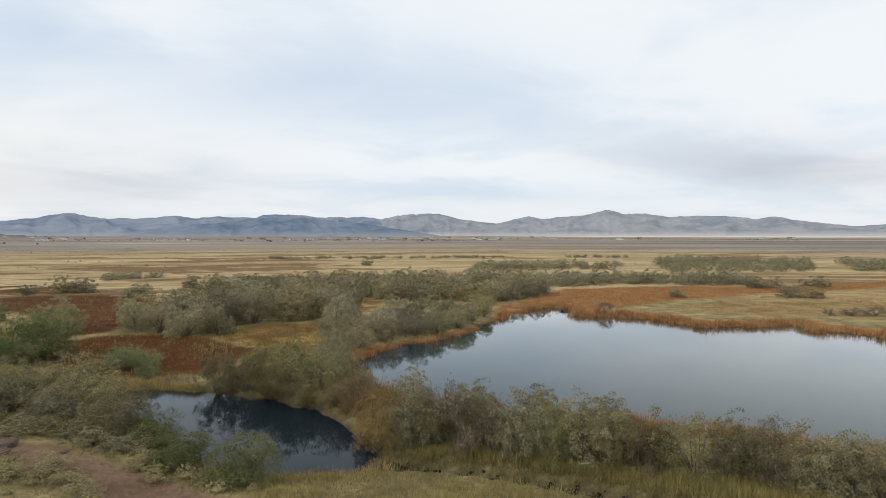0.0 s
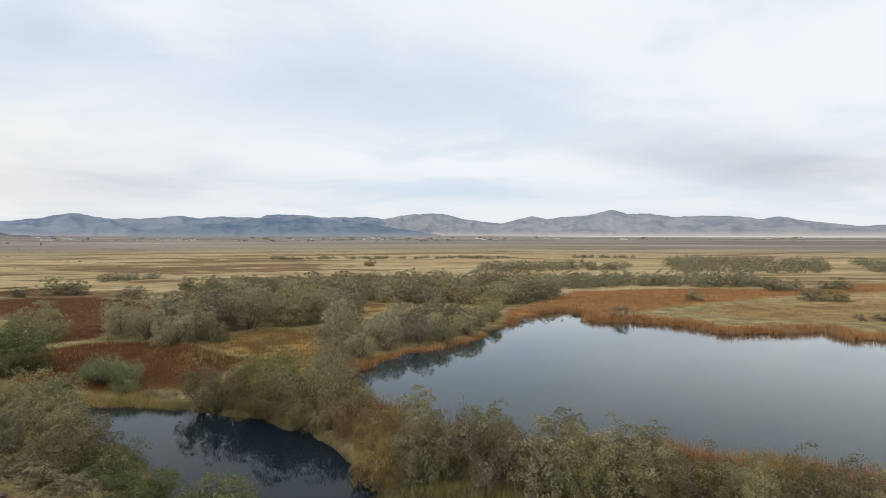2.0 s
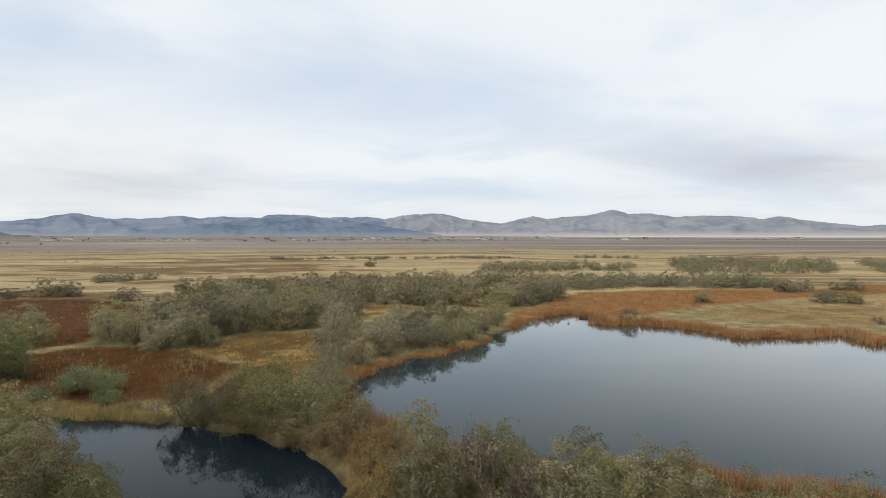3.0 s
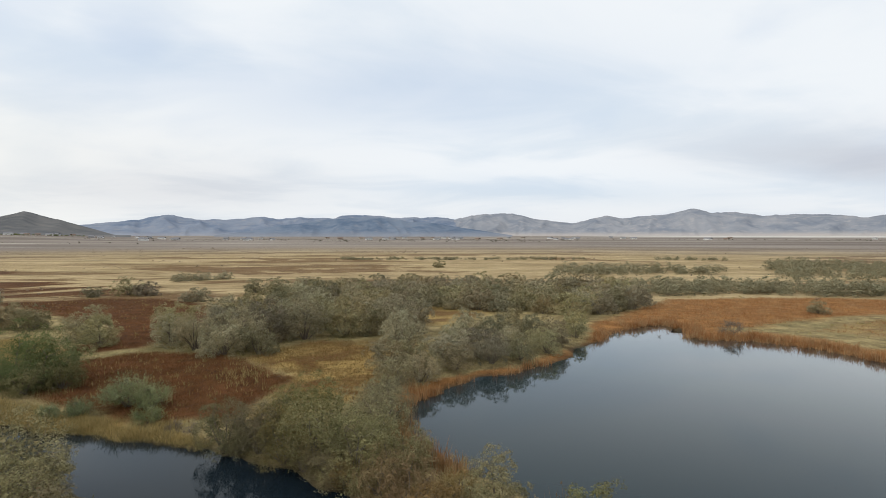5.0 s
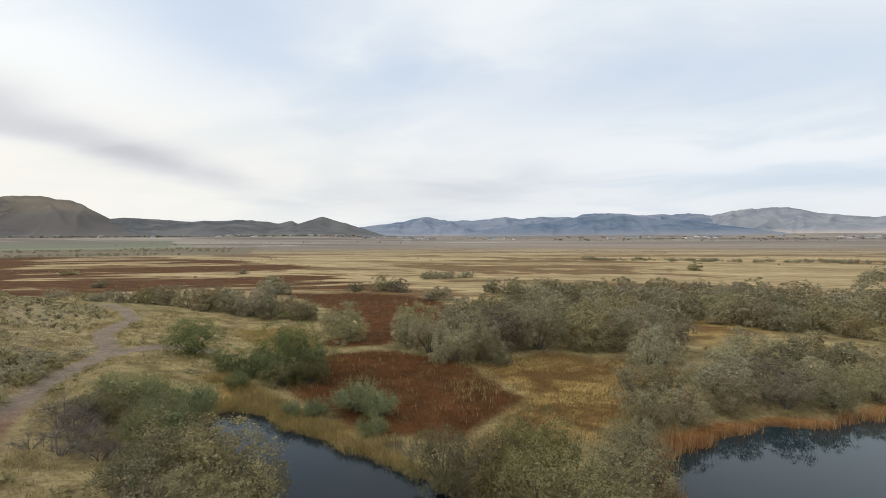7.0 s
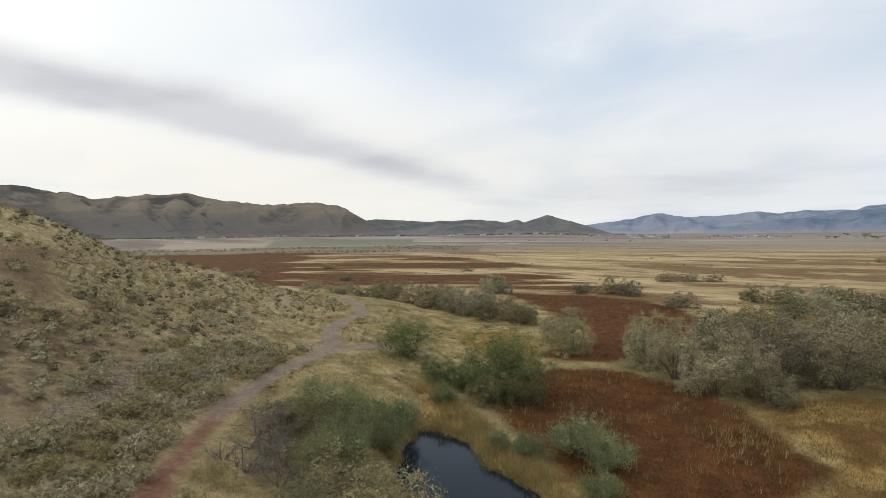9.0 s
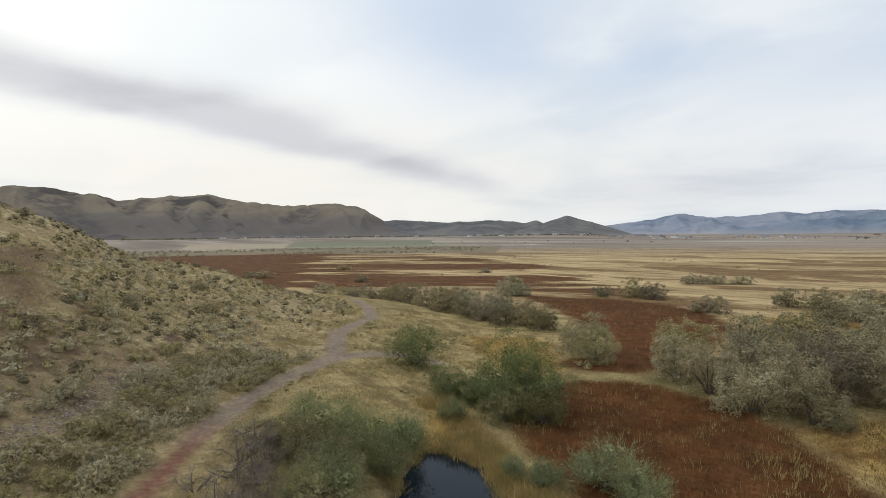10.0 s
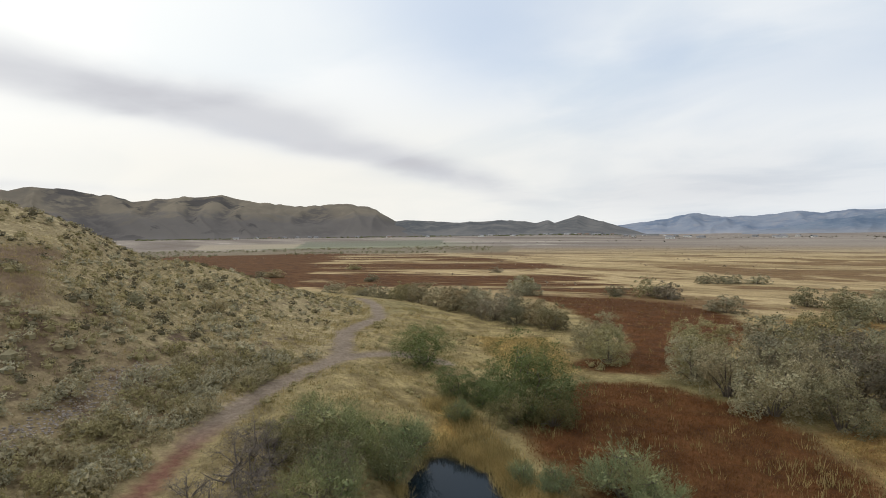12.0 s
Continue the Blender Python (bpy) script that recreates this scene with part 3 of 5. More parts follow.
NEAR_RIDGE = [(-129.5, 107), (-109.5, 177), (-93.8, 213), (-91, 231), (-88.2, 223), (-84.3, 176), (-82.2, 196), (-78.1, 203), (-76.8, 217),
              (-73.6, 186), (-68.7, 159), (-64.6, 179), (-62, 155), (-59.3, 80), (-57.4, 40), (-55.5, 0)]
NORTH_RIDGE = [(-63.5, 0), (-61, 60), (-59.3, 84), (-58.1, 92), (-53.3, 74), (-47.3, 81), (-44.6, 64), (-43.4, 78), (-42.7, 63), (-40.4, 98), (-38, 67),
               (-35.8, 33), (-33.8, 0), (-32.5, 0)]


def build_range(name, ridge, foot, crest, rear, mat, label, seed, rough=0.85):
    a0, a1 = ridge[0][0], ridge[-1][0]
    az = np.arange(a0, a1 + 0.01, 0.12)
    knots, tops = np.array(ridge, float).T
    top = np.interp(az, knots, tops)
    kernel = np.array([1, 2, 3, 2, 1]) / 9
    top = np.convolve(np.pad(top, 2, "edge"), kernel, "valid")
    rows = np.concatenate([np.linspace(0, 1, 27), [1.35, 1.9]])
    verts, hollows = [], []
    for s in rows:
        r = foot + (crest - foot) * min(s, 1) + (rear - crest) * max(s - 1, 0)
        ra = np.radians(az)
        x, y = r * np.sin(ra), r * np.cos(ra)
        if s <= 1:
            along, deep = np.radians(az) * crest, np.full_like(az, s * (crest - foot) * 0.6)
            bend = 60 * ripple(along + 90 * seed, deep, 260)
            rib = 1 - 2 * np.abs(ripple(along + bend + 0.25 * deep + seed * 310, deep * 0.30, 230))
            fine_rib = 1 - 2 * np.abs(ripple(along + 1.4 * bend - 0.15 * deep + seed, deep * 0.22, 88))
            spur = 0.42 * rib + 0.26 * fine_rib + ripple(along + 0.7 * deep, deep * 0.3, 34) * 0.10
            body = 0.06 * s + 0.94 * s ** 1.45 + spur * rough * s * (1 - s) * 2
            # mask for the brush and painted shade in the gullies
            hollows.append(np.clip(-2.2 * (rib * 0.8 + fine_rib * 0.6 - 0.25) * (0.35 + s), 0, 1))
        else:
            body = np.full_like(az, 1 - 0.5 * (s - 1))
            hollows.append(np.zeros_like(az))
        crag = 1 + rough / 0.85 * (0.030 * ripple(np.radians(az) * crest, np.full_like(az, seed), 70) + 0.026 * ripple(np.radians(az) * crest, np.full_like(az, seed * 3), 24)) * s
        verts.append(np.stack([x, y, top * np.clip(body, 0, None) * crag + 2.0 * min(s, 1) - 3.0 * (s == 0) + 12 * min(s * 8, 1)], 1))
    verts = np.concatenate(verts)
    nx, ny = len(az), len(rows)
    idx = np.arange(nx * ny).reshape(ny, nx)
    faces = np.stack([idx[:-1, :-1], idx[1:, :-1], idx[1:, 1:], idx[:-1, 1:]], -1).reshape(-1, 4)
    me = mesh_of(name, verts, faces, mat, True)
    me.attributes.new("gully_brush_shade", 'FLOAT', 'POINT').data.foreach_set("value", np.concatenate(hollows).astype(np.float32))
    return tagged(new(name, me), label, "mountains", kind="structure")


# haze is put into the rock colours of the far ranges
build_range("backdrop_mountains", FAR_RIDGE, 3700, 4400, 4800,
            rock_material("haze_blue_distance", (0.135, 0.175, 0.245), (0.220, 0.250, 0.305), (0.31, 0.295, 0.30), (0.41, 0.385, 0.375), 0.0042),
            "mountain range across the plain, haze painted in as blue-grey", 3)
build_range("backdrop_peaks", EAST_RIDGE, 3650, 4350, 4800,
            rock_material("haze_pale_distance", (0.185, 0.208, 0.248), (0.275, 0.285, 0.308), (0.39, 0.365, 0.35), (0.47, 0.42, 0.375), 0.0046, 0.75),
            "grey-tan mountains beyond the plain, paled by painted haze", 4)
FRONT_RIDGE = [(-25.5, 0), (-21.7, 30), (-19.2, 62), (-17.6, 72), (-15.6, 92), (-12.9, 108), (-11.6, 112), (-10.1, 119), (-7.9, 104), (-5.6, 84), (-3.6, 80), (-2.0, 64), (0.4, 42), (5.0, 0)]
# a nearer layer: haze painted in again, but darker and bluer
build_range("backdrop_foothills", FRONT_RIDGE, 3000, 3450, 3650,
            rock_material("haze_blue_foothills", (0.092, 0.132, 0.196), (0.165, 0.202, 0.258), (0.23, 0.24, 0.27), (0.36, 0.345, 0.34), 0.0056),
            "foothills before the mountain range, darker blue with painted haze", 5)
# shade and haze of these hills are put into their darker, bluer colour
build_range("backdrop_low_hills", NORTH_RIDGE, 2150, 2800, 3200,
            rock_material("shaded_hazy_hills", (0.088, 0.094, 0.102), (0.152, 0.150, 0.148), (0.20, 0.185, 0.165), (0.21, 0.205, 0.205), 0.0062, 0.25),
            "low hills at the plain's edge, shade and haze in their grey-brown", 7)
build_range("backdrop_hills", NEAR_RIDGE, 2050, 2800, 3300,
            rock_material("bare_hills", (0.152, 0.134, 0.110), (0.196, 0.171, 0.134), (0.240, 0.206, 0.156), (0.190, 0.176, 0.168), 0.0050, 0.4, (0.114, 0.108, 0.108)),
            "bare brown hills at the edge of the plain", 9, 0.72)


# ---- plants ----
def tubes(paths, radii, sides):
    """Tapered branches: paths is (n, k, 3), radii (n, k)."""
    n, k, _ = paths.shape
    d = np.gradient(paths, axis=1)
    d /= np.linalg.norm(d, axis=2, keepdims=True) + 1e-9
    ref = np.where(np.abs(d[..., 2:]) > 0.8, [[[1.0, 0, 0]]], [[[0, 0, 1.0]]])
    u = np.cross(d, ref)
    u /= np.linalg.norm(u, axis=2, keepdims=True) + 1e-9
    v = np.cross(d, u)
    ang = np.arange(sides) * 2 * np.pi / sides
    ring = paths[:, :, None] + radii[:, :, None, None] * (u[:, :, None] * np.cos(ang)[:, None] + v[:, :, None] * np.sin(ang)[:, None])
    idx = np.arange(n * k * sides).reshape(n, k, sides)
    nxt = np.roll(idx, -1, 2)
    faces = np.stack([idx[:, :-1], nxt[:, :-1], nxt[:, 1:], idx[:, 1:]], -1).reshape(-1, 4)
    return ring.reshape(-1, 3), faces


def grow(rng, start, way, length, bend, k):
    """Curved paths from start points along way; bend is a pull up (+) or down (-)."""
    s = np.linspace(0, 1, k)[None, :, None]
    wob = rng.normal(0, 0.10, (len(start), 1, 3)) * length[:, None, None]
    path = start[:, None] + way[:, None] * length[:, None, None] * s + wob * s * s
    path[..., 2] += (bend[:, None] * length[:, None]) * s[..., 0] ** 2
    return path


def unit(v):
    return v / (np.linalg.norm(v, axis=-1, keepdims=True) + 1e-9)


def leaves(rng, base, way, length, width, face=0.0):
    """Single pointed leaves, one triangle each, turned more or less towards face."""
    n = len(base)
    side = unit(np.cross(way, rng.normal(0, 0.55, (n, 3)) + face)) * width[:, None] / 2
    v = np.stack([base - side, base + side, base + way * length[:, None]], 1).reshape(-1, 3)
    return v, np.arange(3 * n).reshape(n, 3)


def tree_meshes(seed, height, radius, lobes, tufts, twigs, per_twig, leaf, leaf_mat, bark, lift=0.35, slim=0.46,
                twig_wood=False, floor=0.04, high_lobe=0.62, plump=1.0, stray=0.6, long_twig=1.0, heart=170, limbs=2, sides=5, puff=0.0):
    """Trunk and crown meshes of a many-stemmed tree whose crown is made of rounded lobes of leafy twigs."""
    rng = np.random.RandomState(seed)
    az = np.arange(lobes) * 2.4 + rng.uniform(-0.4, 0.4, lobes)
    far = radius * rng.uniform(0.35, 0.62, lobes)
    size = plump * radius * rng.uniform(0.36, 0.58, lobes)
    up = height * np.linspace(0.13, high_lobe, lobes)[rng.permutation(lobes)]
    far[0], size[0], up[0] = radius * 0.12, radius * 0.62, height * 0.62
    lobe = np.stack([np.cos(az) * far, np.sin(az) * far, up], 1)
    tall = np.minimum(height * rng.uniform(0.26, 0.40, lobes), height - up)
    tall = np.maximum(tall, height * 0.24)
    # stems to the lobes
    base = np.stack([np.cos(az) * 0.16, np.sin(az) * 0.16, np.full(lobes, -0.25)], 1)
    s = np.linspace(0, 1, 6)[None, :, None]
    main = base[:, None] * (1 - s) + lobe[:, None] * s
    main[..., :2] -= (lobe[:, None, :2] * 0.35) * (s * (1 - s) * 2)
    main += rng.normal(0, 0.05 * height, (lobes, 1, 3)) * s * (1 - s) * 2
    thick = 0.016 * height * rng.uniform(0.7, 1.2, lobes)
    parts = [tubes(main, thick[:, None] * np.linspace(1, 0.4, 6), sides)]
    # tufts over each lobe
    which = np.repeat(np.arange(lobes), tufts)
    d = unit(rng.normal(size=(len(which), 3)) + np.array([0, 0, 0.22]))
    d = unit(d + 0.35 * unit(lobe[which] * [1, 1, 0] + 1e-6))
    shell = rng.uniform(0.62, 1.0, (len(which), 1))
    spot = lobe[which] + d * shell * np.stack([size[which], size[which], tall[which]], 1)
    spot[:, 2] = np.maximum(spot[:, 2], floor * height)
    limb = lobe[which][:, None] * (1 - np.linspace(0, 1, 4)[None, :, None]) + spot[:, None] * np.linspace(0, 1, 4)[None, :, None]
    limb[:, 1:3] += rng.normal(0, 0.02 * height, (len(which), 2, 3))
    pick = np.arange(len(which)) % limbs == 0 if not twig_wood else np.ones(len(which), bool)
    parts.append(tubes(limb[pick], (thick[which][pick] * 0.35)[:, None] * np.linspace(1, 0.3, 4), 3))
    which3 = np.repeat(np.arange(len(which)), twigs)
    base3 = spot[which3] - d[which3] * 0.06 * height + rng.normal(0, 0.03 * height, (len(which3), 3))
    way3 = unit(d[which3] + rng.normal(0, 0.55, (len(which3), 3)) + [0, 0, lift])
    len3 = height * rng.uniform(0.08, 0.17, len(which3)) * long_twig
    twig = grow(rng, base3, way3, len3, rng.uniform(-0.25, 0.1, len(which3)), 4)
    if twig_wood:
        parts.append(tubes(twig, np.full((len(which3), 1), 0.0095 * height / 4) * np.linspace(1, 0.3, 4), 3))
    wood_v, wood_f, n = [], [], 0
    for v, f in parts:
        wood_v.append(v), wood_f.append(f + n)
        n += len(v)
    trunk = mesh_of("trunk", np.concatenate(wood_v), np.concatenate(wood_f), bark, True)
    crown = None
    if per_twig:
        inner = np.repeat(np.arange(lobes), heart)
        e = unit(rng.normal(size=(len(inner), 3)))
        spot2 = lobe[inner] + e * rng.uniform(0.20, 0.50, (len(inner), 1)) * np.stack([size[inner], size[inner], tall[inner]], 1)
        spot2[:, 2] = np.maximum(spot2[:, 2], 0.02 * height)
        big = np.minimum(size[inner] * 1.5 / heart ** 0.5, 1.7 * leaf) * rng.uniform(0.7, 1.3, len(inner))
        v2, f2 = leaves(rng, spot2, unit(np.cross(e, rng.normal(size=e.shape))), big, big * 0.7, 1.5 * e)
    if per_twig and puff:
        # each tuft is a rounded puff of leaves that face outwards
        n4 = len(which) * twigs * per_twig
        own = np.repeat(np.arange(len(which)), twigs * per_twig)
        e4 = unit(unit(rng.normal(size=(n4, 3))) + 0.75 * d[own] + [0, 0, 0.25])
        wide = puff * height * rng.uniform(0.65, 1.35, len(which))[own] * np.where(rng.rand(n4) < 0.12, rng.uniform(1.0, 1.5, n4), rng.uniform(0.6, 1.05, n4))
        c = spot[own] + e4 * wide[:, None]
        c[:, 2] = np.maximum(c[:, 2], 0.05)
        way4 = unit(unit(np.cross(e4, rng.normal(size=e4.shape))) + e4 * rng.uniform(0.1, 0.9, (n4, 1)))
        size4 = leaf * rng.uniform(0.6, 1.35, n4)
        v, f = leaves(rng, c, way4, size4, size4 * slim * rng.uniform(0.7, 1.3, n4), 1.4 * e4)
    elif per_twig:
        at4 = rng.uniform(0.0, 1.0, (len(which3), per_twig))
        k = np.clip((at4 * 3).astype(int), 0, 2)
        fr = (at4 * 3 - k)[..., None]
        rows = np.arange(len(which3))[:, None]
        c = twig[rows, k] * (1 - fr) + twig[rows, k + 1] * fr
        tang = unit(twig[rows, k + 1] - twig[rows, k])
        c = (c + rng.normal(0, 0.035 * height / 4.5, c.shape)).reshape(-1, 3)
        way4 = unit(tang + rng.normal(0, stray, tang.shape)).reshape(-1, 3)
        c[:, 2] = np.maximum(c[:, 2], 0.05)
        size4 = leaf * rng.uniform(0.6, 1.35, len(c))
        out = np.repeat(d[which3] + [0, 0, 0.35], per_twig, 0)
        v, f = leaves(rng, c, way4, size4, size4 * slim * rng.uniform(0.7, 1.3, len(c)), out)
    if per_twig:
        crown = mesh_of("crown", np.concatenate([v, v2]), np.concatenate([f, f2 + len(v)]), leaf_mat)
    return trunk, crown


def plant(name, meshes, label, category, group):
    """A thing at the origin: an empty with its trunk and crown."""
    ob = tagged(new(name), label, category, group)
    ob.empty_display_size = 0.1
    for part_name, me in zip(("trunk", "crown"), meshes):
        if me:
            new(part_name, me).parent = ob
    return ob


def tree_kind(name, count, label, category, group, **shape):
    """Several unlike trees of one kind, built at the origin, each about 4.5 m high and wide."""
    seed = shape.pop("seed")
    return [dict(name=name, meshes=tree_meshes(seed + i, height=4.5, radius=2.3, **shape), label=label, category=category, group=group)
            for i in range(count)]


NEAR = dict(lobes=13, tufts=17, twigs=4, per_twig=13, leaf=0.095, heart=90, limbs=3)
PUFFY = dict(lobes=13, tufts=12, twigs=5, per_twig=12, leaf=0.110, heart=50, limbs=6, puff=0.086)
CLOSE = dict(lobes=12, tufts=11, twigs=4, per_twig=15, leaf=0.125, plump=1.1, heart=40, limbs=4, sides=4, puff=0.088)
MIDDLE = dict(lobes=10, tufts=10, twigs=4, per_twig=14, leaf=0.150, heart=36, plump=1.12, high_lobe=0.56, limbs=6, sides=3, puff=0.092)
FAR = dict(lobes=8, tufts=9, twigs=4, per_twig=9, leaf=0.205, heart=26, high_lobe=0.48, plump=1.12, limbs=9, sides=3, puff=0.10)
KINDS = {
    "olive": tree_kind("olive_tree", 5, "grey-green olive tree with many stems in dry grass", "tree", "olive trees", seed=11, leaf_mat=HEDGE, bark=BARK, slim=0.58, **PUFFY),
    "olive_near": tree_kind("olive_tree", 4, "rounded grey-green olive tree at the marsh edge", "tree", "olive trees", seed=21, leaf_mat=OLIVE, bark=BARK, slim=0.55, **CLOSE),
    "olive_mid": tree_kind("olive_tree", 5, "grey-green olive tree in a dense thicket", "tree", "olive trees", seed=31, leaf_mat=OLIVE, bark=BARK, slim=0.62, **MIDDLE),
    "olive_far": tree_kind("olive_tree", 4, "small grey-green olive tree out on the plain", "tree", "olive trees", seed=51, leaf_mat=OLIVE, bark=BARK, slim=0.7, **FAR),
    "willow": tree_kind("willow_tree", 4, "yellowish-green willow with slender stems beside the water", "tree", "willows", seed=71, leaf_mat=WILLOW, bark=BARK, slim=0.42, plump=1.1, **(PUFFY | dict(puff=0.095, leaf=0.108))),
    "grey_willow": tree_kind("willow_bush", 4, "blue-green willow bush between trail and pool", "bush", "willow bushes", seed=81, leaf_mat=BLUISH, bark=BARK, lift=1.5, slim=0.2, stray=0.3, long_twig=1.5, plump=1.15, **(NEAR | dict(leaf=0.125))),
    "silver": tree_kind("silver_willow", 3, "spiky pale green willow bush on the pool bank", "bush", "silver willows", seed=91, leaf_mat=SILVER, bark=BARK, lift=1.7,
                        slim=0.14, high_lobe=0.42, lobes=10, tufts=20, twigs=4, per_twig=11, leaf=0.21, heart=60, stray=0.22, long_twig=1.7, plump=1.1),
    "autumn": tree_kind("autumn_willow", 3, "russet-brown autumn willow at the pool edge", "bush", "russet willows", seed=111, leaf_mat=AUTUMN, bark=BARK, lift=0.6,
                        slim=0.4, high_lobe=0.5, **PUFFY),
    "green": tree_kind("green_bush", 3, "rounded dark green bush in yellow grass", "bush", "green bushes", seed=131, leaf_mat=GREEN, bark=BARK, lift=0.9, slim=0.3,
                       high_lobe=0.54, plump=1.05, **(PUFFY | dict(tufts=15, puff=0.105, leaf=0.125))),
    "pool_bush": tree_kind("pool_bush", 2, "dense dark green willow bush at the pool's edge", "bush", "pool bushes", seed=141, leaf_mat=POOLSIDE, bark=BARK, lift=0.9, slim=0.40,
                           high_lobe=0.56, plump=1.1, **(PUFFY | dict(tufts=15, puff=0.115, leaf=0.135))),
    "sage": tree_kind("sagebrush", 3, "low rounded grey-green sagebrush beside the path", "bush", "sagebrush by the path", seed=191, leaf_mat=HEDGE, bark=BARK, slim=0.55, high_lobe=0.46,
                      lobes=8, tufts=9, twigs=3, per_twig=8, leaf=0.27, heart=16, limbs=9, sides=3, puff=0.12, plump=1.15),
    "rabbit": tree_kind("rabbitbrush", 2, "low yellowish rabbitbrush beside the path", "bush", "rabbitbrush by the path", seed=195, leaf_mat=GOLDEN, bark=BARK, slim=0.5, high_lobe=0.46,
                        lobes=8, tufts=9, twigs=3, per_twig=8, leaf=0.25, heart=16, limbs=9, sides=3, puff=0.12, plump=1.1),
    "bare": tree_kind("bare_tree", 2, "nearly leafless grey-brown tree with fine twigs", "tree", "bare trees", seed=151, leaf_mat=TAWNY, bark=BARK, lift=0.6,
                      twig_wood=True, lobes=8, tufts=12, twigs=3, per_twig=2, leaf=0.14),
    "dead": tree_kind("dead_brush", 2, "tangled heap of dead grey branches", "dead branches", "dead brush", seed=171, leaf_mat=TAWNY, bark=DEAD, lift=0.1,
                      twig_wood=True, lobes=8, tufts=11, twigs=3, per_twig=0, leaf=0.14, high_lobe=0.4),
}
FIRST = {}


def put_tree(kind, x, y, wide, high, rng, z=None):
    """Stands a tree of the kind at x, y, that wide and high."""
    spec = KINDS[kind][rng.randint(len(KINDS[kind]))]
    zz = float(ground_height(x, y)[0]) if z is None else z
    m = Matrix.LocRotScale((x, y, zz - 0.03), Euler((0, 0, rng.uniform(0, 6.28))), (wide / 5.0, wide / 5.0, high / 4.65))
    key = id(spec["meshes"][0])
    if key not in FIRST:
        FIRST[key] = plant(**spec)
        FIRST[key].matrix_basis = m
    else:
        src = FIRST[key]
        ob = copy_thing(src, Matrix())
        ob.matrix_basis = m
    return zz


def stand(kind, rows, seed, grow_by=1.0):
    rng = np.random.RandomState(seed)
    for x, y, wide, high in rows:
        put_tree(kind, x, y, wide * grow_by, high * grow_by, rng)


# x, y, width, height of each
stand("willow", [(-11.2, 37.2, 3.2, 3.2), (-9.2, 36.8, 3.4, 3.4), (-1.2, 33.4, 3.4, 3.3), (-2.8, 40.3, 3.8, 3.6), (-3.2, 37.2, 4.2, 3.8), (-7.4, 35.8, 3.6, 3.4),
                 (-3.6, 43.0, 3.0, 3.0), (-8.6, 38.8, 3.4, 3.2), (-10.2, 37.0, 2.4, 2.0), (-6.2, 35.0, 2.8, 2.2), (-4.4, 33.8, 2.8, 2.2)], 1)
stand("willow", [(-5.4, 35.2, 4.8, 4.2), (-3.2, 33.8, 4.2, 3.5)], 62)
stand("olive", [(-6.8, 37.8, 4.4, 4.1), (3.2, 29.8, 3.2, 3.0), (6.6, 28.0, 3.2, 2.9), (8.3, 22.8, 3.8, 3.8), (11.5, 22.3, 4.6, 3.5),
                (14.0, 21.0, 3.6, 3.1), (17.7, 19.6, 3.2, 3.0), (20.5, 17.8, 3.8, 3.3), (3.2, 25.0, 3.8, 3.2), (22.8, 17.2, 3.4, 3.2),
                (13.0, 24.2, 3.6, 3.0), (10.0, 25.2, 3.6, 3.0), (25.5, 15.6, 3.6, 3.2), (28.5, 14.4, 3.8, 3.2)], 2)
stand("willow", [(-30.2, 32.8, 2.8, 1.8), (-28.0, 33.0, 3.4, 2.5), (-25.9, 32.2, 3.3, 2.8), (9.6, 22.0, 2.8, 3.8), (15.8, 19.8, 3.3, 3.3), (18.8, 18.8, 3.2, 3.4), (6.8, 24.6, 3.0, 3.2), (12.2, 21.4, 3.2, 3.2), (4.0, 25.0, 3.0, 2.9), (21.6, 17.4, 3.2, 3.2)], 3)
stand("autumn", [(0.9, 25.2, 3.2, 3.3), (2.2, 27.2, 2.8, 2.8), (0.6, 28.8, 3.0, 2.6), (-0.6, 31.2, 3.2, 2.8), (5.0, 27.6, 2.6, 2.4), (-0.6, 35.4, 2.4, 2.2), (-2.0, 32.4, 2.8, 2.6), (1.6, 31.4, 2.6, 2.2), (-3.6, 33.4, 2.2, 1.8)], 4)
stand("bare", [(5.5, 23.8, 3.6, 4.5), (7.0, 23.2, 3.0, 4.0), (4.6, 25.4, 3.2, 4.0), (13.4, 20.6, 3.0, 2.9), (17.0, 19.2, 2.8, 2.9), (10.6, 22.6, 2.6, 3.0)], 5)
# between pool and trail
stand("olive", [(-12.2, 25.2, 3.8, 3.0), (-17.0, 31.0, 3.6, 3.0), (-16.4, 26.4, 3.4, 2.9), (-19.7, 27.9, 3.3, 2.8), (-14.4, 26.8, 3.2, 3.0)], 6)
stand("sage", [(-16.5, 23.9, 1.8, 1.1), (-15.0, 24.3, 2.2, 1.2), (-12.6, 23.3, 2.0, 1.1), (-11.0, 23.0, 1.9, 1.0), (-18.0, 24.6, 2.0, 1.1), (-13.8, 23.8, 1.5, 0.9), (-14.0, 19.0, 1.9, 0.9), (-19.6, 25.2, 2.0, 1.1)], 71)
stand("rabbit", [(-9.7, 21.6, 1.7, 0.9), (-12.5, 19.8, 1.9, 1.0), (-11.2, 18.8, 1.5, 0.8), (-10.3, 17.8, 1.5, 0.8), (-13.4, 18.6, 1.6, 0.8), (-8.6, 20.4, 1.3, 0.7)], 72)
stand("willow", [(-16.4, 28.8, 5.4, 4.0), (-19.4, 29.6, 5.0, 3.6), (-20.7, 30.5, 3.6, 2.6)], 61)
stand("pool_bush", [(-4.9, 20.7, 3.1, 2.7), (-8.2, 22.2, 3.0, 2.2), (-10.4, 24.6, 2.9, 2.0)], 7)
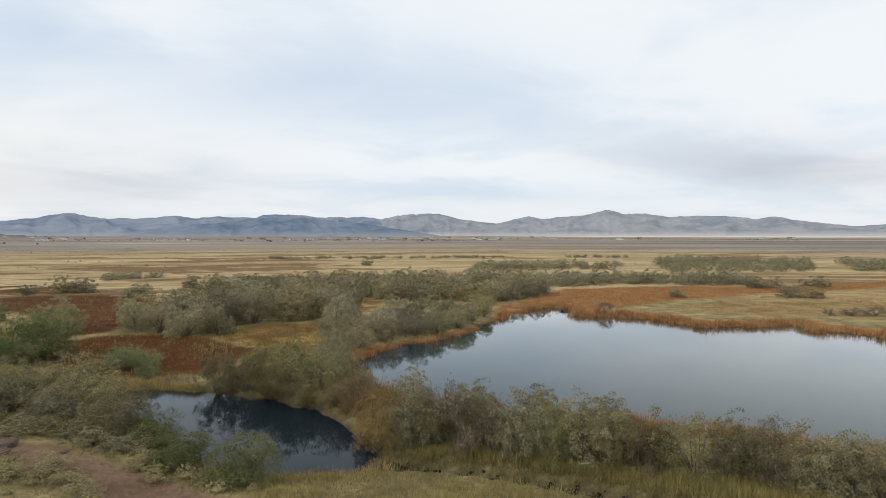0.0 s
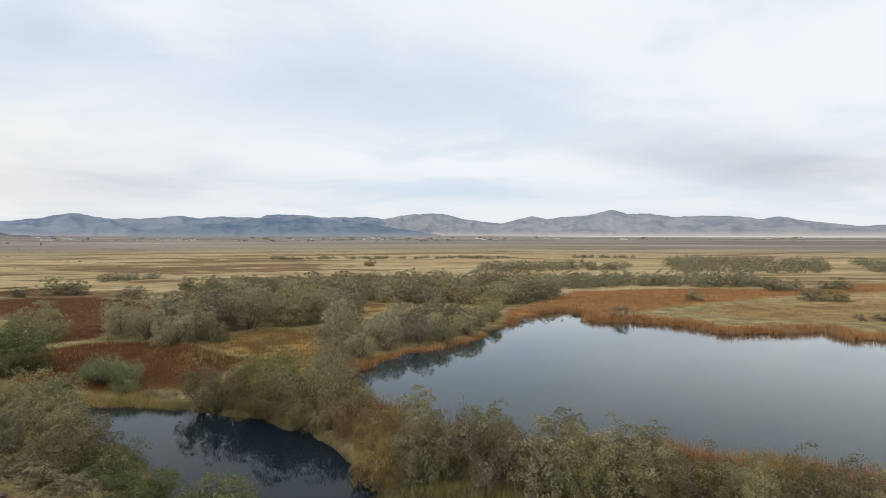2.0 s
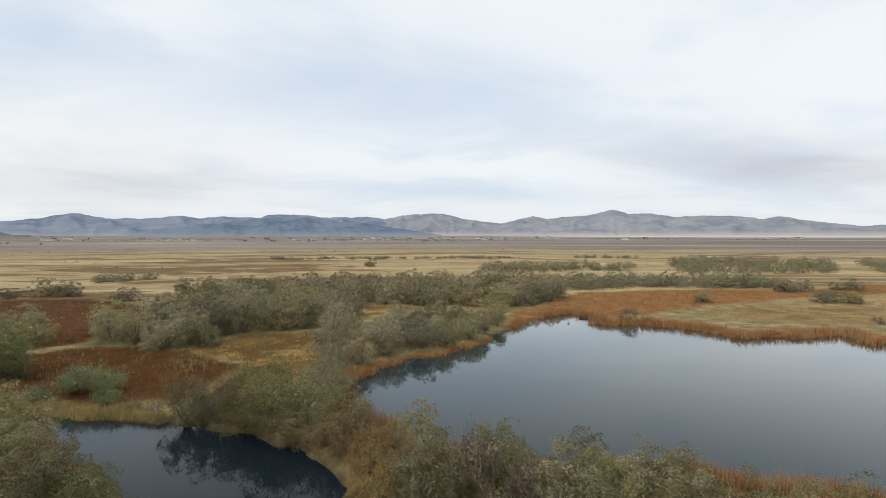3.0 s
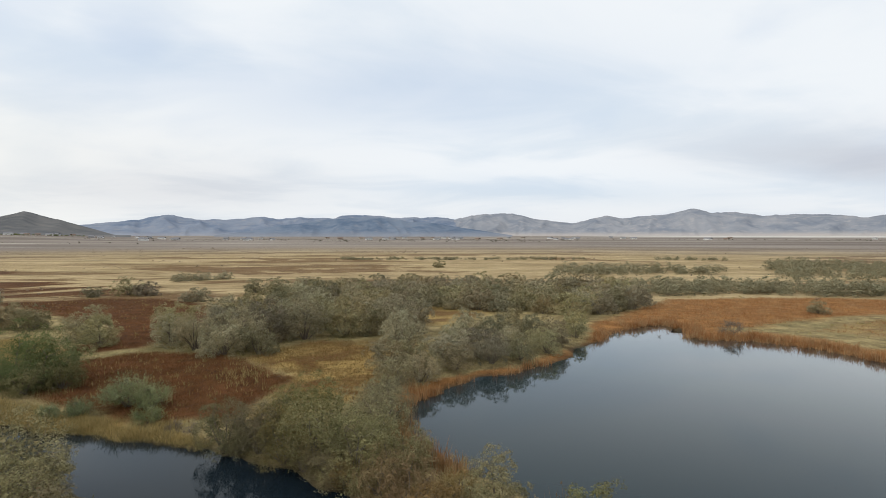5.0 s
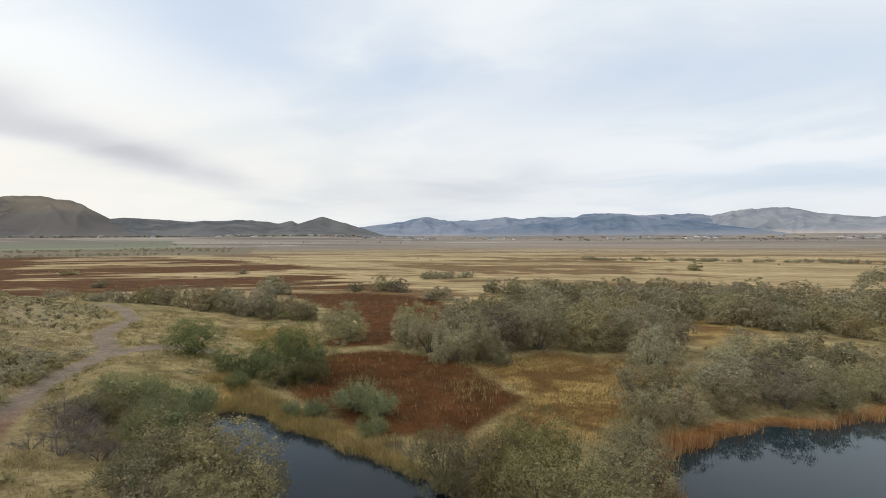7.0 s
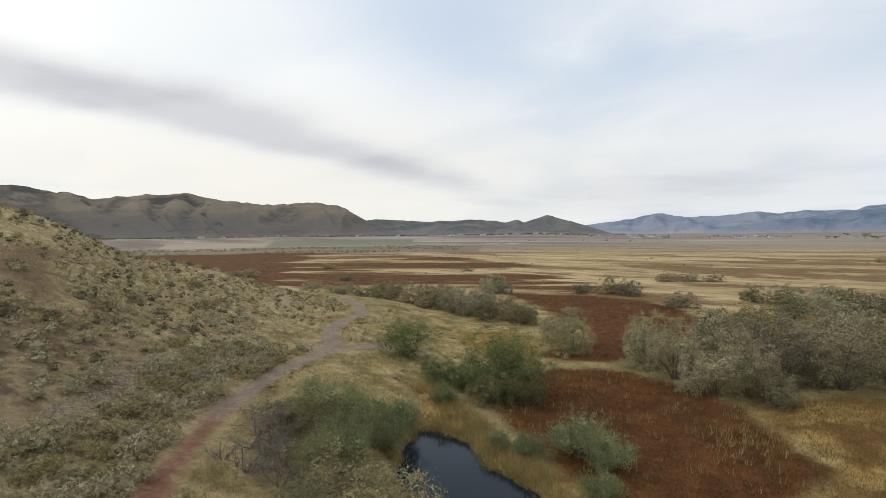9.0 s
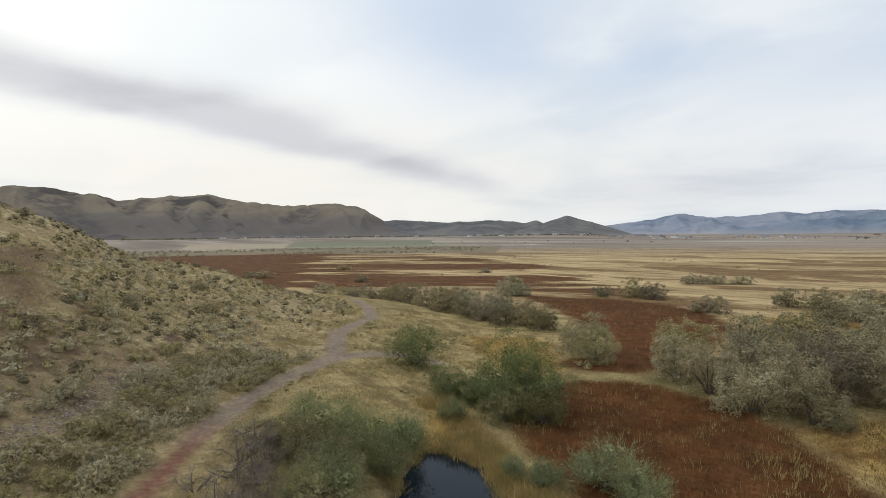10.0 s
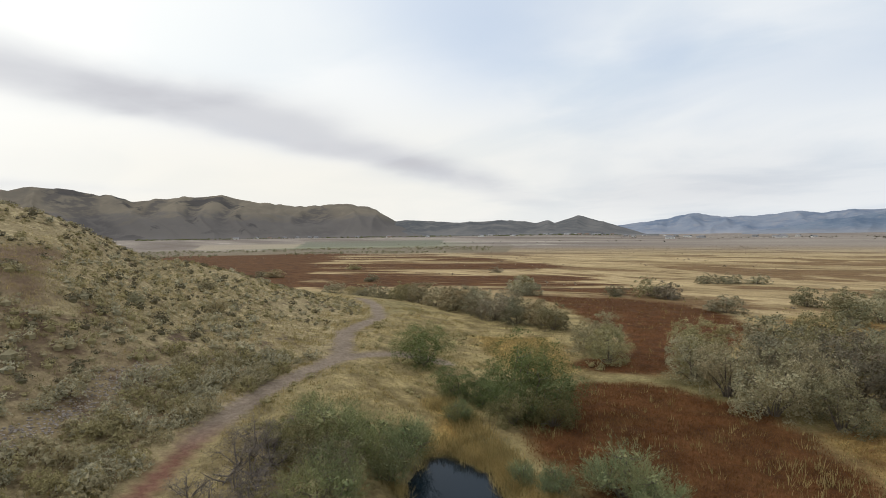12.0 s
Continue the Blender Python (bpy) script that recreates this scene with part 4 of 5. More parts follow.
stand("grey_willow", [(-27.9, 34.3, 3.2, 3.1), (-29.6, 34.0, 4.2, 2.6), (-30.2, 36.6, 3.0, 2.4), (-30.8, 35.4, 3.2, 2.2), (-32.2, 34.4, 2.8, 1.9), (-23.8, 31.2, 3.5, 3.1)], 8)
stand("silver", [(-29.6, 38.0, 3.2, 2.5), (-28.2, 36.4, 2.8, 2.2), (-30.6, 39.0, 2.4, 1.8), (-26.7, 33.2, 2.2, 2.6), (-20.8, 43.6, 4.2, 2.5), (-19.0, 43.2, 3.2, 2.0), (-17.6, 40.8, 2.2, 1.4), (-22.8, 41.6, 2.2, 1.5), (-24.4, 41.2, 1.7, 1.3), (-31.6, 43.0, 2.2, 1.5)], 9)
stand("green", [(-42.4, 47.4, 5.2, 3.8), (-32.4, 48.6, 6.0, 5.1), (-29.7, 48.0, 5.2, 3.8), (-35.0, 45.2, 3.2, 2.4), (-33.4, 46.2, 3.0, 2.6), (-31.4, 46.4, 3.6, 2.9)], 10)
stand("olive", [(-28.4, 47.4, 3.4, 2.8), (-30.0, 45.8, 3.2, 2.3)], 12)
# the thicket in the middle of the marsh and along the shore
stand("olive_near", [(-28.5, 62.8, 4.6, 3.6), (-25.1, 60.8, 4.0, 4.2), (-21.6, 59.3, 4.8, 3.8), (-20.1, 61.6, 4.2, 4.6), (-18.2, 59.9, 3.8, 3.0),
                (-19.5, 66.0, 5.6, 5.0), (-16.0, 67.3, 5.6, 4.6), (-4.4, 60.6, 4.2, 4.5)], 13, 1.07)
stand("olive_mid", [(-27.7, 73.4, 6.3, 4.3), (-24.0, 66.0, 5.0, 4.6), (-12.2, 70.2, 5.6, 4.9), (-8.9, 70.4, 4.8, 3.8), (-23.5, 71.0, 5.6, 4.6),
                    (-31.5, 68.5, 5.0, 4.0), (-15.0, 73.5, 5.4, 4.6), (-5.5, 66.5, 4.4, 4.0), (-18.5, 71.5, 5.2, 4.8), (-29.8, 65.6, 4.6, 3.8),
                    (-22.0, 76.0, 5.4, 4.4), (-9.5, 76.0, 5.0, 4.2), (-4.0, 72.5, 4.6, 4.0),
                    (-26.0, 78.5, 5.4, 4.4), (-17.5, 80.0, 5.4, 4.6), (-13.0, 80.5, 5.2, 4.4), (-7.0, 80.0, 5.0, 4.2), (-20.5, 84.5, 5.2, 4.2), (-11.0, 86.0, 5.2, 4.2)], 14, 1.06)
stand("olive_near", [(-3.6, 48.6, 3.6, 3.0), (-2.4, 53.2, 4.2, 3.1), (0.2, 57.2, 4.6, 3.3), (3.2, 59.4, 4.4, 3.1), (6.2, 61.4, 4.2, 2.8), (-4.4, 52.4, 3.8, 3.2), (9.6, 64.0, 3.6, 2.7),
                     (-1.7, 50.6, 3.2, 2.6), (1.0, 54.6, 3.4, 2.6), (4.2, 56.8, 3.6, 2.8), (7.0, 58.6, 3.4, 2.6), (9.9, 61.8, 3.2, 2.4), (11.4, 64.8, 2.8, 2.2), (14.4, 69.6, 2.8, 2.2)], 15)
stand("olive_mid", [(11.0, 66.2, 3.8, 3.2), (15.2, 74.6, 3.6, 2.9), (2.2, 68.1, 4.6, 4.0), (6.9, 71.0, 4.4, 3.6), (5.0, 64.5, 4.4, 3.8),
                    (1.0, 62.8, 3.8, 3.4), (9.0, 68.5, 4.0, 3.2), (17.5, 82.2, 3.6, 2.8)], 16)
stand("olive_mid", [(-108.2, 68.8, 5.4, 2.6), (-103.0, 71.4, 5.2, 2.2), (-97.6, 70.6, 4.4, 2.2), (-92.4, 70.8, 4.4, 3.0), (-89.2, 73.2, 4.8, 3.6), (-84.8, 72.4, 5.2, 3.6), (-80.2, 71.6, 5.4, 3.9),
                    (-75.4, 71.8, 5.6, 4.1), (-70.6, 71.4, 5.4, 4.0), (-67.6, 73.6, 5.0, 4.2), (-64.4, 71.0, 5.0, 3.9), (-60.4, 70.4, 5.0, 3.8), (-56.6, 71.0, 5.0, 3.8),
                    (-53.6, 72.6, 5.4, 3.8), (-50.4, 71.0, 4.6, 3.4), (-72.8, 74.6, 5.0, 4.0), (-61.8, 74.0, 4.8, 4.2)], 17)
stand("olive_far", [(-82.7, 96.3, 6.6, 3.7), (-78.6, 95.2, 4.6, 2.9), (-169.3, 72.6, 5.8, 2.0), (-162.0, 74.0, 6.7, 2.9)], 22)
stand("olive_near", [(-38.8, 64.2, 5.4, 4.4), (-36.0, 62.4, 4.2, 3.5)], 18)
stand("olive_far", [(-63.5, 110, 6.0, 3.9), (-59.5, 108.8, 5.6, 3.4), (-44.9, 99.6, 6.0, 2.9), (-70.0, 141, 5.8, 2.6), (-66.6, 144.5, 6.3, 2.5),
                    (-61.9, 147.3, 5.6, 2.4), (-68.1, 106.1, 4.7, 2.3), (-91.7, 105.1, 6.2, 3.1), (-40.5, 114.8, 5.6, 3.3), (-36.5, 116.2, 5.6, 3.4),
                    (-32.5, 117.5, 5.4, 3.2), (-35.9, 134.5, 5.7, 2.1), (-133.5, 134.1, 5.4, 1.8), (-129.1, 88.3, 4.3, 2.2), (-182.5, 109.5, 6.1, 2.0),
                    (-7.9, 202, 5.4, 3.0)], 19)
stand("olive_far", [(53.6, 89.2, 3.8, 2.2), (79.5, 104, 5.0, 3.0), (83.6, 104.8, 5.0, 2.9), (74.2, 87.4, 4.6, 2.8), (77.6, 86.4, 4.8, 2.6),
                    (94.3, 105.6, 6.2, 2.9)], 20)
stand("bare", [(32.9, 72.2, 4.0, 2.2), (62.8, 65.5, 2.2, 1.3), (65.9, 65.2, 3.8, 1.5), (69.0, 64.9, 4.6, 1.7)], 21)


def scatter(line, count, seed, gap=0.0):
    """Random points inside a closed line, none nearer than gap."""
    rng = np.random.RandomState(seed)
    lo, hi = np.min(line, 0), np.max(line, 0)
    out = []
    tries = 0
    while len(out) < count and tries < 60:
        q = rng.uniform(lo, hi, (count * 3, 2))
        q = q[distance(q, line) < 0]
        for c in q:
            if len(out) < count and (gap == 0 or all((c[0] - o[0]) ** 2 + (c[1] - o[1]) ** 2 > gap * gap for o in out)):
                out.append(c)
        tries += 1
    return np.array(out)


def thicket(line, count, seed, gap, low, high, kind="olive_far"):
    rng = np.random.RandomState(seed)
    for x, y in scatter(line, count, seed, gap):
        h = rng.uniform(low, high)
        put_tree(kind, x, y, h * rng.uniform(1.15, 1.6), h, rng)


thicket([(-30, 97), (-10, 92), (3, 90), (11, 87), (21, 87.5), (27, 90), (36, 106), (26, 122), (-8, 124), (-34, 110)], 96, 41, 3.2, 3.0, 4.4)


def far_thicket(beds, seed, label):
    """Far thickets that nobody could count, joined."""
    rng = np.random.RandomState(seed)
    protos = []
    for k in range(5):
        me = tree_meshes(seed + k, height=4.5, radius=2.3, lobes=7, tufts=6, twigs=2, per_twig=13, leaf=0.27, slim=0.72, leaf_mat=OLIVE, bark=BARK, heart=12, high_lobe=0.46, plump=1.12, puff=0.11)[1]
        v = np.empty(len(me.vertices) * 3)
        me.vertices.foreach_get("co", v)
        protos.append(v.reshape(-1, 3))
    out = []
    for line, count, gap, low, high in beds:
        for x, y in scatter(line, count, seed + len(out), gap):
            h = rng.uniform(low, high)
            wide, a = h * rng.uniform(1.3, 1.9), rng.uniform(0, 6.28)
            v = protos[rng.randint(len(protos))] * [wide / 4.6, wide / 4.6, h / 4.5]
            turn = np.array([[math.cos(a), math.sin(a), 0], [-math.sin(a), math.cos(a), 0], [0, 0, 1]])
            out.append(v @ turn + [x, y, float(ground_height(x, y)[0])])
    v = np.concatenate(out)
    return tagged(new("olive_scrub", mesh_of("olive_scrub", v, np.arange(len(v)).reshape(-1, 3), SCRUB)), label, "thicket", kind="stuff")


far_thicket([([(33, 110), (55, 117), (72, 112), (82, 112), (90, 121), (60, 128), (30, 124)], 52, 3.2, 2.2, 3.6),
             ([(28, 164), (72, 168), (84, 184), (34, 186)], 34, 3.6, 2.2, 3.6),
             ([(86, 150), (136, 154), (172, 200), (126, 226), (96, 180)], 74, 4.8, 2.2, 3.8),
             ([(146, 148), (190, 150), (220, 190), (180, 196)], 40, 4.2, 2.4, 4.2)], 42, "grey-green olive thickets beyond the pond")
far_thicket([([(-60, 255), (60, 262), (64, 276), (-58, 270)], 110, 1.4, 0.8, 1.8), ([(90, 262), (120, 258), (126, 266), (92, 270)], 16, 2.4, 1.2, 2.2)], 46,
            "low brownish thickets far out on the plain")
stand("dead", [(-29.2, 31.4, 2.6, 1.4), (-30.8, 32.2, 2.4, 1.3), (-27.6, 29.6, 2.4, 1.1), (-26.0, 29.4, 2.2, 1.1), (-25.0, 30.2, 2.2, 1.3), (-31.4, 33.0, 2.4, 1.3), (-30.2, 31.6, 2.8, 1.3), (-28.6, 30.4, 2.8, 1.2), (-32.4, 33.6, 1.6, 1.0), (-27.0, 30.0, 2.2, 1.0), (-14.2, 39.3, 1.6, 0.8), (-15.4, 39.6, 1.2, 0.9),
               (-31.8, 31.4, 2.6, 1.3), (-29.8, 30.2, 2.6, 1.5), (-27.8, 27.9, 2.0, 1.0), (-26.2, 28.4, 2.2, 1.3), (-24.6, 29.2, 2.2, 1.3)], 22, 1.2)


# ---- grass, reeds and brush that nobody could count ----
def blades(name, pts, per, tall, spread, width, mat, seed, label, category, lean=0.35):
    """Clumps of single blades at the points, joined into one mesh."""
    rng = np.random.RandomState(seed)
    z = ground_height(pts[:, 0], pts[:, 1])
    n = len(pts) * per
    own = np.repeat(rng.uniform(0.65, 1.3, len(pts)), per)
    base = np.repeat(np.column_stack([pts, z]), per, 0)
    base[:, :2] += rng.normal(0, spread, (n, 2))
    way = unit(np.column_stack([rng.normal(0, lean, (n, 2)), np.ones(n)]))
    h = tall * own * rng.uniform(0.6, 1.25, n)
    side = rng.normal(size=(n, 3)) * [1, 1, 0]
    side = unit(side) * (width * rng.uniform(0.6, 1.4, n) / 2)[:, None]
    base[:, 2] -= 0.04
    v = np.stack([base - side, base + side, base + way * h[:, None]], 1).reshape(-1, 3)
    me = mesh_of(name, v, np.arange(3 * n).reshape(n, 3), mat)
    return tagged(new(name, me), label, category, kind="stuff")


def free_of(pts, water=0.2, path=1.0):
    d = np.minimum(distance(pts, TRAIL, False), distance(pts, SPUR, False))
    return pts[(water_distance(pts) > water) & (d > path)]


def spread_box(x0, x1, y0, y1, count, seed):
    return np.random.RandomState(seed).uniform((x0, y0), (x1, y1), (count, 2))


def thin(pts, share, seed):
    return pts[np.random.RandomState(seed).rand(len(pts)) < share]


# reeds along the shore of the pond
c = spread_box(-6, 100, 40, 90, 42000, 61)
w = distance(c, LAKE) + 0.5 * ripple(c[:, 0], c[:, 1], 2.6)
patchy = ripple(c[:, 0] + 7, c[:, 1], 4.5) > np.where(c[:, 0] < 20, -0.15, -0.6)
c, w = c[patchy], w[patchy]
blades("shore_reeds", c[(w > -0.3) & (w < np.where(c[:, 0] < 20, 0.7, 1.7) + 0.8 * ripple(c[:, 0], c[:, 1], 6))], 10, 0.78, 0.18, 0.05, REED, 62, "rust-orange reeds standing along the pond shore", "reeds", 0.16)
c = spread_box(12, 40, 14, 32, 6000, 63)
w = distance(c, LAKE)
blades("shore_reeds", c[(w > -0.6) & (w < 1.4)], 12, 0.9, 0.2, 0.04, REED, 64, "rust-red reeds between bushes and pond", "reeds", 0.16)
c = spread_box(-5, 2, 33, 48, 900, 65)
w = distance(c, LAKE)
blades("shore_reeds", c[(w > -0.3) & (w < 1.2)], 8, 1.0, 0.16, 0.06, REED, 66, "rust-orange reeds under the willows", "reeds", 0.2)
east = scatter(STRAW_E, 2600, 165)
c = np.concatenate([scatter(ORANGE, 5000, 67), east[ripple(east[:, 0] * 0.5, east[:, 1], 7) > 0.15]])
blades("marsh_reeds", free_of(c), 7, 0.34, 0.3, 0.06, REED, 68, "low rust-coloured marsh grass", "grass", 0.4)
c = scatter(STRAW_E, 5000, 95)
blades("straw_meadow", free_of(c, 2.0), 4, 0.2, 0.35, 0.06, STRAW, 96, "pale straw-coloured meadow grass", "grass", 0.6)
# dark red marsh
c = np.concatenate([scatter(MARSH_A, 6500, 69), scatter(MARSH_B, 5200, 70)])
edge = 0.9 * ripple(c[:, 0], c[:, 1], 5) + 0.6 * ripple(c[:, 0], c[:, 1], 1.7)
c = c[np.minimum(distance(c, MARSH_A), distance(c, MARSH_B)) + edge < 0.1]
blades("red_marsh", free_of(c), 8, 0.18, 0.30, 0.05, MARSH, 71, "dark red-brown marsh plants", "marsh plants", 0.7)
c = thin(c, 0.04, 72)
edge = np.random.RandomState(172).normal((-16.6, 52.0), (1.3, 1.1), (70, 2))
c = np.concatenate([c, edge])
blades("seed_heads", free_of(c), 5, 0.5, 0.12, 0.035, STRAW, 73, "pale dry seed stalks in the marsh", "grass", 0.25)
# golden grass round the pool and on the meadows
c = spread_box(-33, -12, 36, 44, 5000, 274)
w = distance(c, POOL) + 0.5 * ripple(c[:, 0], c[:, 1], 2.6)
blades("bank_grass", c[(w > -0.25) & (w < 0.75) & (ripple(c[:, 0], c[:, 1], 1.2) > -0.35)], 16, 0.55, 0.16, 0.03, GOLDGRASS, 275, "golden grass hanging over the pool's edge", "grass", 0.7)
c = spread_box(-34, 4, 18, 44, 9000, 74)
c = c[(c[:, 0] < -13) & (c[:, 1] > 36) | (c[:, 1] < 25)]
w = distance(c, POOL)
belt = scatter(BANK, 1300, 174)
belt = belt[ripple(belt[:, 0], belt[:, 1], 1.3) > -0.05]
blades("bank_grass", belt[distance(belt, POOL) > 0.1], 18, 0.55, 0.22, 0.035, GOLDGRASS, 175, "tall golden grass between pool and marsh", "grass", 0.55)
blades("bank_grass", free_of(c[(w > 0.0) & (w < 1.5 + ripple(c[:, 0], c[:, 1], 4)) & (ripple(c[:, 0], c[:, 1], 1.4) > 0.0)], 0.05), 12, 0.5, 0.2, 0.035, GOLDGRASS, 75, "tall golden grass on the pool bank", "grass", 0.3)
blades("gold_grass", free_of(scatter(GOLD_B, 2200, 77)), 9, 0.22, 0.26, 0.04, GOLDGRASS, 177, "bright golden meadow grass beside the trail", "grass", 0.5)
blades("gold_grass", free_of(scatter(GOLD_A, 2000, 76)), 9, 0.26, 0.26, 0.04, RUSSET, 78, "golden-brown meadow grass", "grass", 0.5)
c = spread_box(-62, 26, 8, 72, 26000, 79)
c = free_of(c[(distance(c, MARSH_A) > 0) & (distance(c, MARSH_B) > 0) & (distance(c, LAKE) > 1.5)])
c = c[ripple(c[:, 0], c[:, 1], 3.5) > -0.5]
blades("dry_turf", c, 5, 0.20, 0.24, 0.04, TURF, 80, "dry yellow-green grass tufts", "grass", 0.6)
c = spread_box(-4, 26, 9, 24, 11000, 81)
c = free_of(c[(distance(c, LAKE) > 1) & (distance(c, DITCH, False) > np.where(c[:, 1] > np.interp(c[:, 0], [q[0] for q in DITCH], [q[1] for q in DITCH]), 0.5, 1.1))])
damp = (c[:, 1] > np.interp(c[:, 0], [q[0] for q in DITCH], [q[1] for q in DITCH])) & (distance(c, DITCH, False) < 1.7)
lush = ripple(c[:, 0], c[:, 1], 2.0) + 0.5 * ripple(c[:, 0], c[:, 1], 0.8) > 0.0
blades("strip_grass", c[~damp & lush], 10, 0.30, 0.16, 0.03, FRESH, 181, "yellow-green tussocks on the bank", "grass", 0.5)
blades("strip_grass", c[~damp & ~lush], 8, 0.22, 0.22, 0.03, TURF, 82, "rough yellow-green grass on the bank", "grass", 0.5)
tall = (c[:, 1] > np.interp(c[:, 0], [q[0] for q in DITCH], [q[1] for q in DITCH])) & (distance(c, DITCH, False) > 1.1) & (distance(c, DITCH, False) < 3.2)
blades("strip_grass", c[tall], 16, 0.55, 0.18, 0.03, FRESH, 184, "tall yellow-green grass at the foot of the bushes", "grass", 0.3)
blades("damp_grass", c[damp], 14, 0.3, 0.22, 0.035, DAMP, 182, "dark green damp grass along the ditch", "grass", 0.5)
c = spread_box(-90, -12, 8, 64, 26000, 83)
c = free_of(c[distance(c, HILL_TOE) < 4], 0.5, 1.0)
c = c[(ripple(c[:, 0] + 9, c[:, 1], 5.0) > -0.35) & ((distance(c, SOIL) > 0) | (ripple(c[:, 0], c[:, 1], 1.9) > 0.35))]
c = c[(c[:, 0] < -50) | (ripple(c[:, 0], c[:, 1], 2.2) > 0.0)]
blades("slope_grass", c, 6, 0.26, 0.20, 0.035, STRAW, 84, "straw-coloured bunch grass on the slope", "grass", 0.55)


def shrub_arrays(seed, count, leaf):
    """A low bush of a few rounded puffs of leaves, one metre wide, as triangles."""
    rng = np.random.RandomState(seed)
    k = 6
    az = np.arange(k) * 2.4 + seed
    out = np.array([0.05] + list(rng.uniform(0.17, 0.30, k - 1)))
    mid = np.stack([np.cos(az) * out, np.sin(az) * out, np.array([0.26] + list(rng.uniform(0.10, 0.22, k - 1)))], 1)
    own = rng.randint(k, size=count)
    d = unit(unit(rng.normal(size=(count, 3))) + 0.5 * unit(mid[own]) + [0, 0, 0.35])
    c = mid[own] + d * (rng.uniform(0.15, 0.25, k)[own] * rng.uniform(0.7, 1.1, count))[:, None]
    c[:, 2] = np.maximum(c[:, 2], 0.01)
    way = unit(unit(np.cross(d, rng.normal(size=d.shape))) + d * rng.uniform(0.1, 0.8, (count, 1)))
    size = leaf * rng.uniform(0.6, 1.3, count)
    tips = leaves(rng, c, way, size, size * 0.62, 1.4 * d)[0].reshape(count, 3, 3)
    # woody heart
    ring = np.array([(math.cos(k * 1.257), math.sin(k * 1.257), 0.0) for k in range(5)])
    low, mid, top = ring * 0.20 - [0, 0, 0.05], ring * 0.24 + [0, 0, 0.13], np.array([0.03, 0, 0.27])
    heart = []
    for k in range(5):
        j = (k + 1) % 5
        heart += [(low[k], low[j], mid[k]), (mid[k], low[j], mid[j]), (mid[k], mid[j], top)]
    return np.concatenate([tips, np.array(heart)])


def shrubs(name, pts, low, high, count, leaf, mat, seed, label, category):
    rng = np.random.RandomState(seed)
    protos = [shrub_arrays(seed + i, count, leaf) for i in range(6)]
    z = ground_height(pts[:, 0], pts[:, 1])
    which = rng.randint(6, size=len(pts))
    ang = rng.uniform(0, 6.28, len(pts))
    size = low + (high - low) * rng.rand(len(pts)) ** 1.7
    tris = np.stack(protos)[which]
    ca, sa = np.cos(ang)[:, None, None], np.sin(ang)[:, None, None]
    out = np.empty_like(tris)
    out[..., 0] = (tris[..., 0] * ca - tris[..., 1] * sa) * size[:, None, None] + pts[:, 0, None, None]
    out[..., 1] = (tris[..., 0] * sa + tris[..., 1] * ca) * size[:, None, None] + pts[:, 1, None, None]
    out[..., 2] = tris[..., 2] * (size * rng.uniform(0.75, 1.15, len(pts)))[:, None, None] + z[:, None, None]
    v = out.reshape(-1, 3)
    return tagged(new(name, mesh_of(name, v, np.arange(len(v)).reshape(-1, 3), mat)), label, category, kind="stuff")


cell = 0.94
gx, gy = np.meshgrid(np.arange(-98, -12, cell), np.arange(2, 66, cell))
c = np.stack([gx.ravel(), gy.ravel()], 1) + np.random.RandomState(85).uniform(-0.42, 0.42, (gx.size, 2))
toe = distance(c, HILL_TOE)
c = free_of(c[(toe < 0.5) & (0.95 * ripple(c[:, 0], c[:, 1], 7) + 0.45 * ripple(c[:, 0], c[:, 1], 2.6) + 0.5 * (distance(c, SOIL) < 2) > -0.30 - 0.25 * (toe < -9)) & ((distance(c, BARE) > 0) | (ripple(c[:, 0], c[:, 1], 2.1) > 0.25))
                & (distance(c, SCREE, False) > 0.9)], 0.6, 1.0)
c = c[np.random.RandomState(185).permutation(len(c))]
c = c[(np.random.RandomState(186).rand(len(c)) > 0.26) | (distance(c, HILL_TOE) < -9)]
kind = np.random.RandomState(86).rand(len(c)) + 0.28 * ripple(c[:, 0] + 31, c[:, 1], 11)
# the brush beside the trail stands bush by bush, the rest is a carpet
along = (c[:, 0] > -47) & (c[:, 0] < -26) & (distance(c, TRAIL, False) < 8.0)
single = np.where(along)[0][:210]
rest = np.ones(len(c), bool)
rest[single] = False
close = (c[:, 0] > -58) & (c[:, 1] > 14)
for near, count, leaf in ((True, 78, 0.130), (False, 40, 0.190)):
    pick = rest & (close == near)
    top = 1.0 if near else 0.72
    shrubs("sagebrush_cover", c[pick & (kind < 0.46)], 0.45, 1.75 * top, count, leaf, SAGE, 87, "grey-green sagebrush over the hillside", "sagebrush")
    shrubs("dark_brush_cover", c[pick & (kind >= 0.46) & (kind < 0.74)], 0.45, 1.60 * top, count, leaf, DUSK, 187, "dark olive-brown brush over the hillside", "brush")
    shrubs("rabbitbrush_cover", c[pick & (kind >= 0.74)], 0.40, 1.50 * top, count, leaf, GOLDEN, 88, "yellowish rabbitbrush over the hillside", "brush")
SAGE_KINDS = [(tree_meshes(200 + i, 0.62, 0.56, 7, 7, 2, 8, 0.075, (SAGE, GOLDEN)[i % 3 == 2], BARK, slim=0.55, high_lobe=0.44, plump=1.15, heart=10, limbs=12, sides=3, puff=0.13),
               ("grey-green sagebrush beside the trail", "yellowish rabbitbrush beside the trail")[i % 3 == 2]) for i in range(6)]
rng = np.random.RandomState(89)
firsts = {}
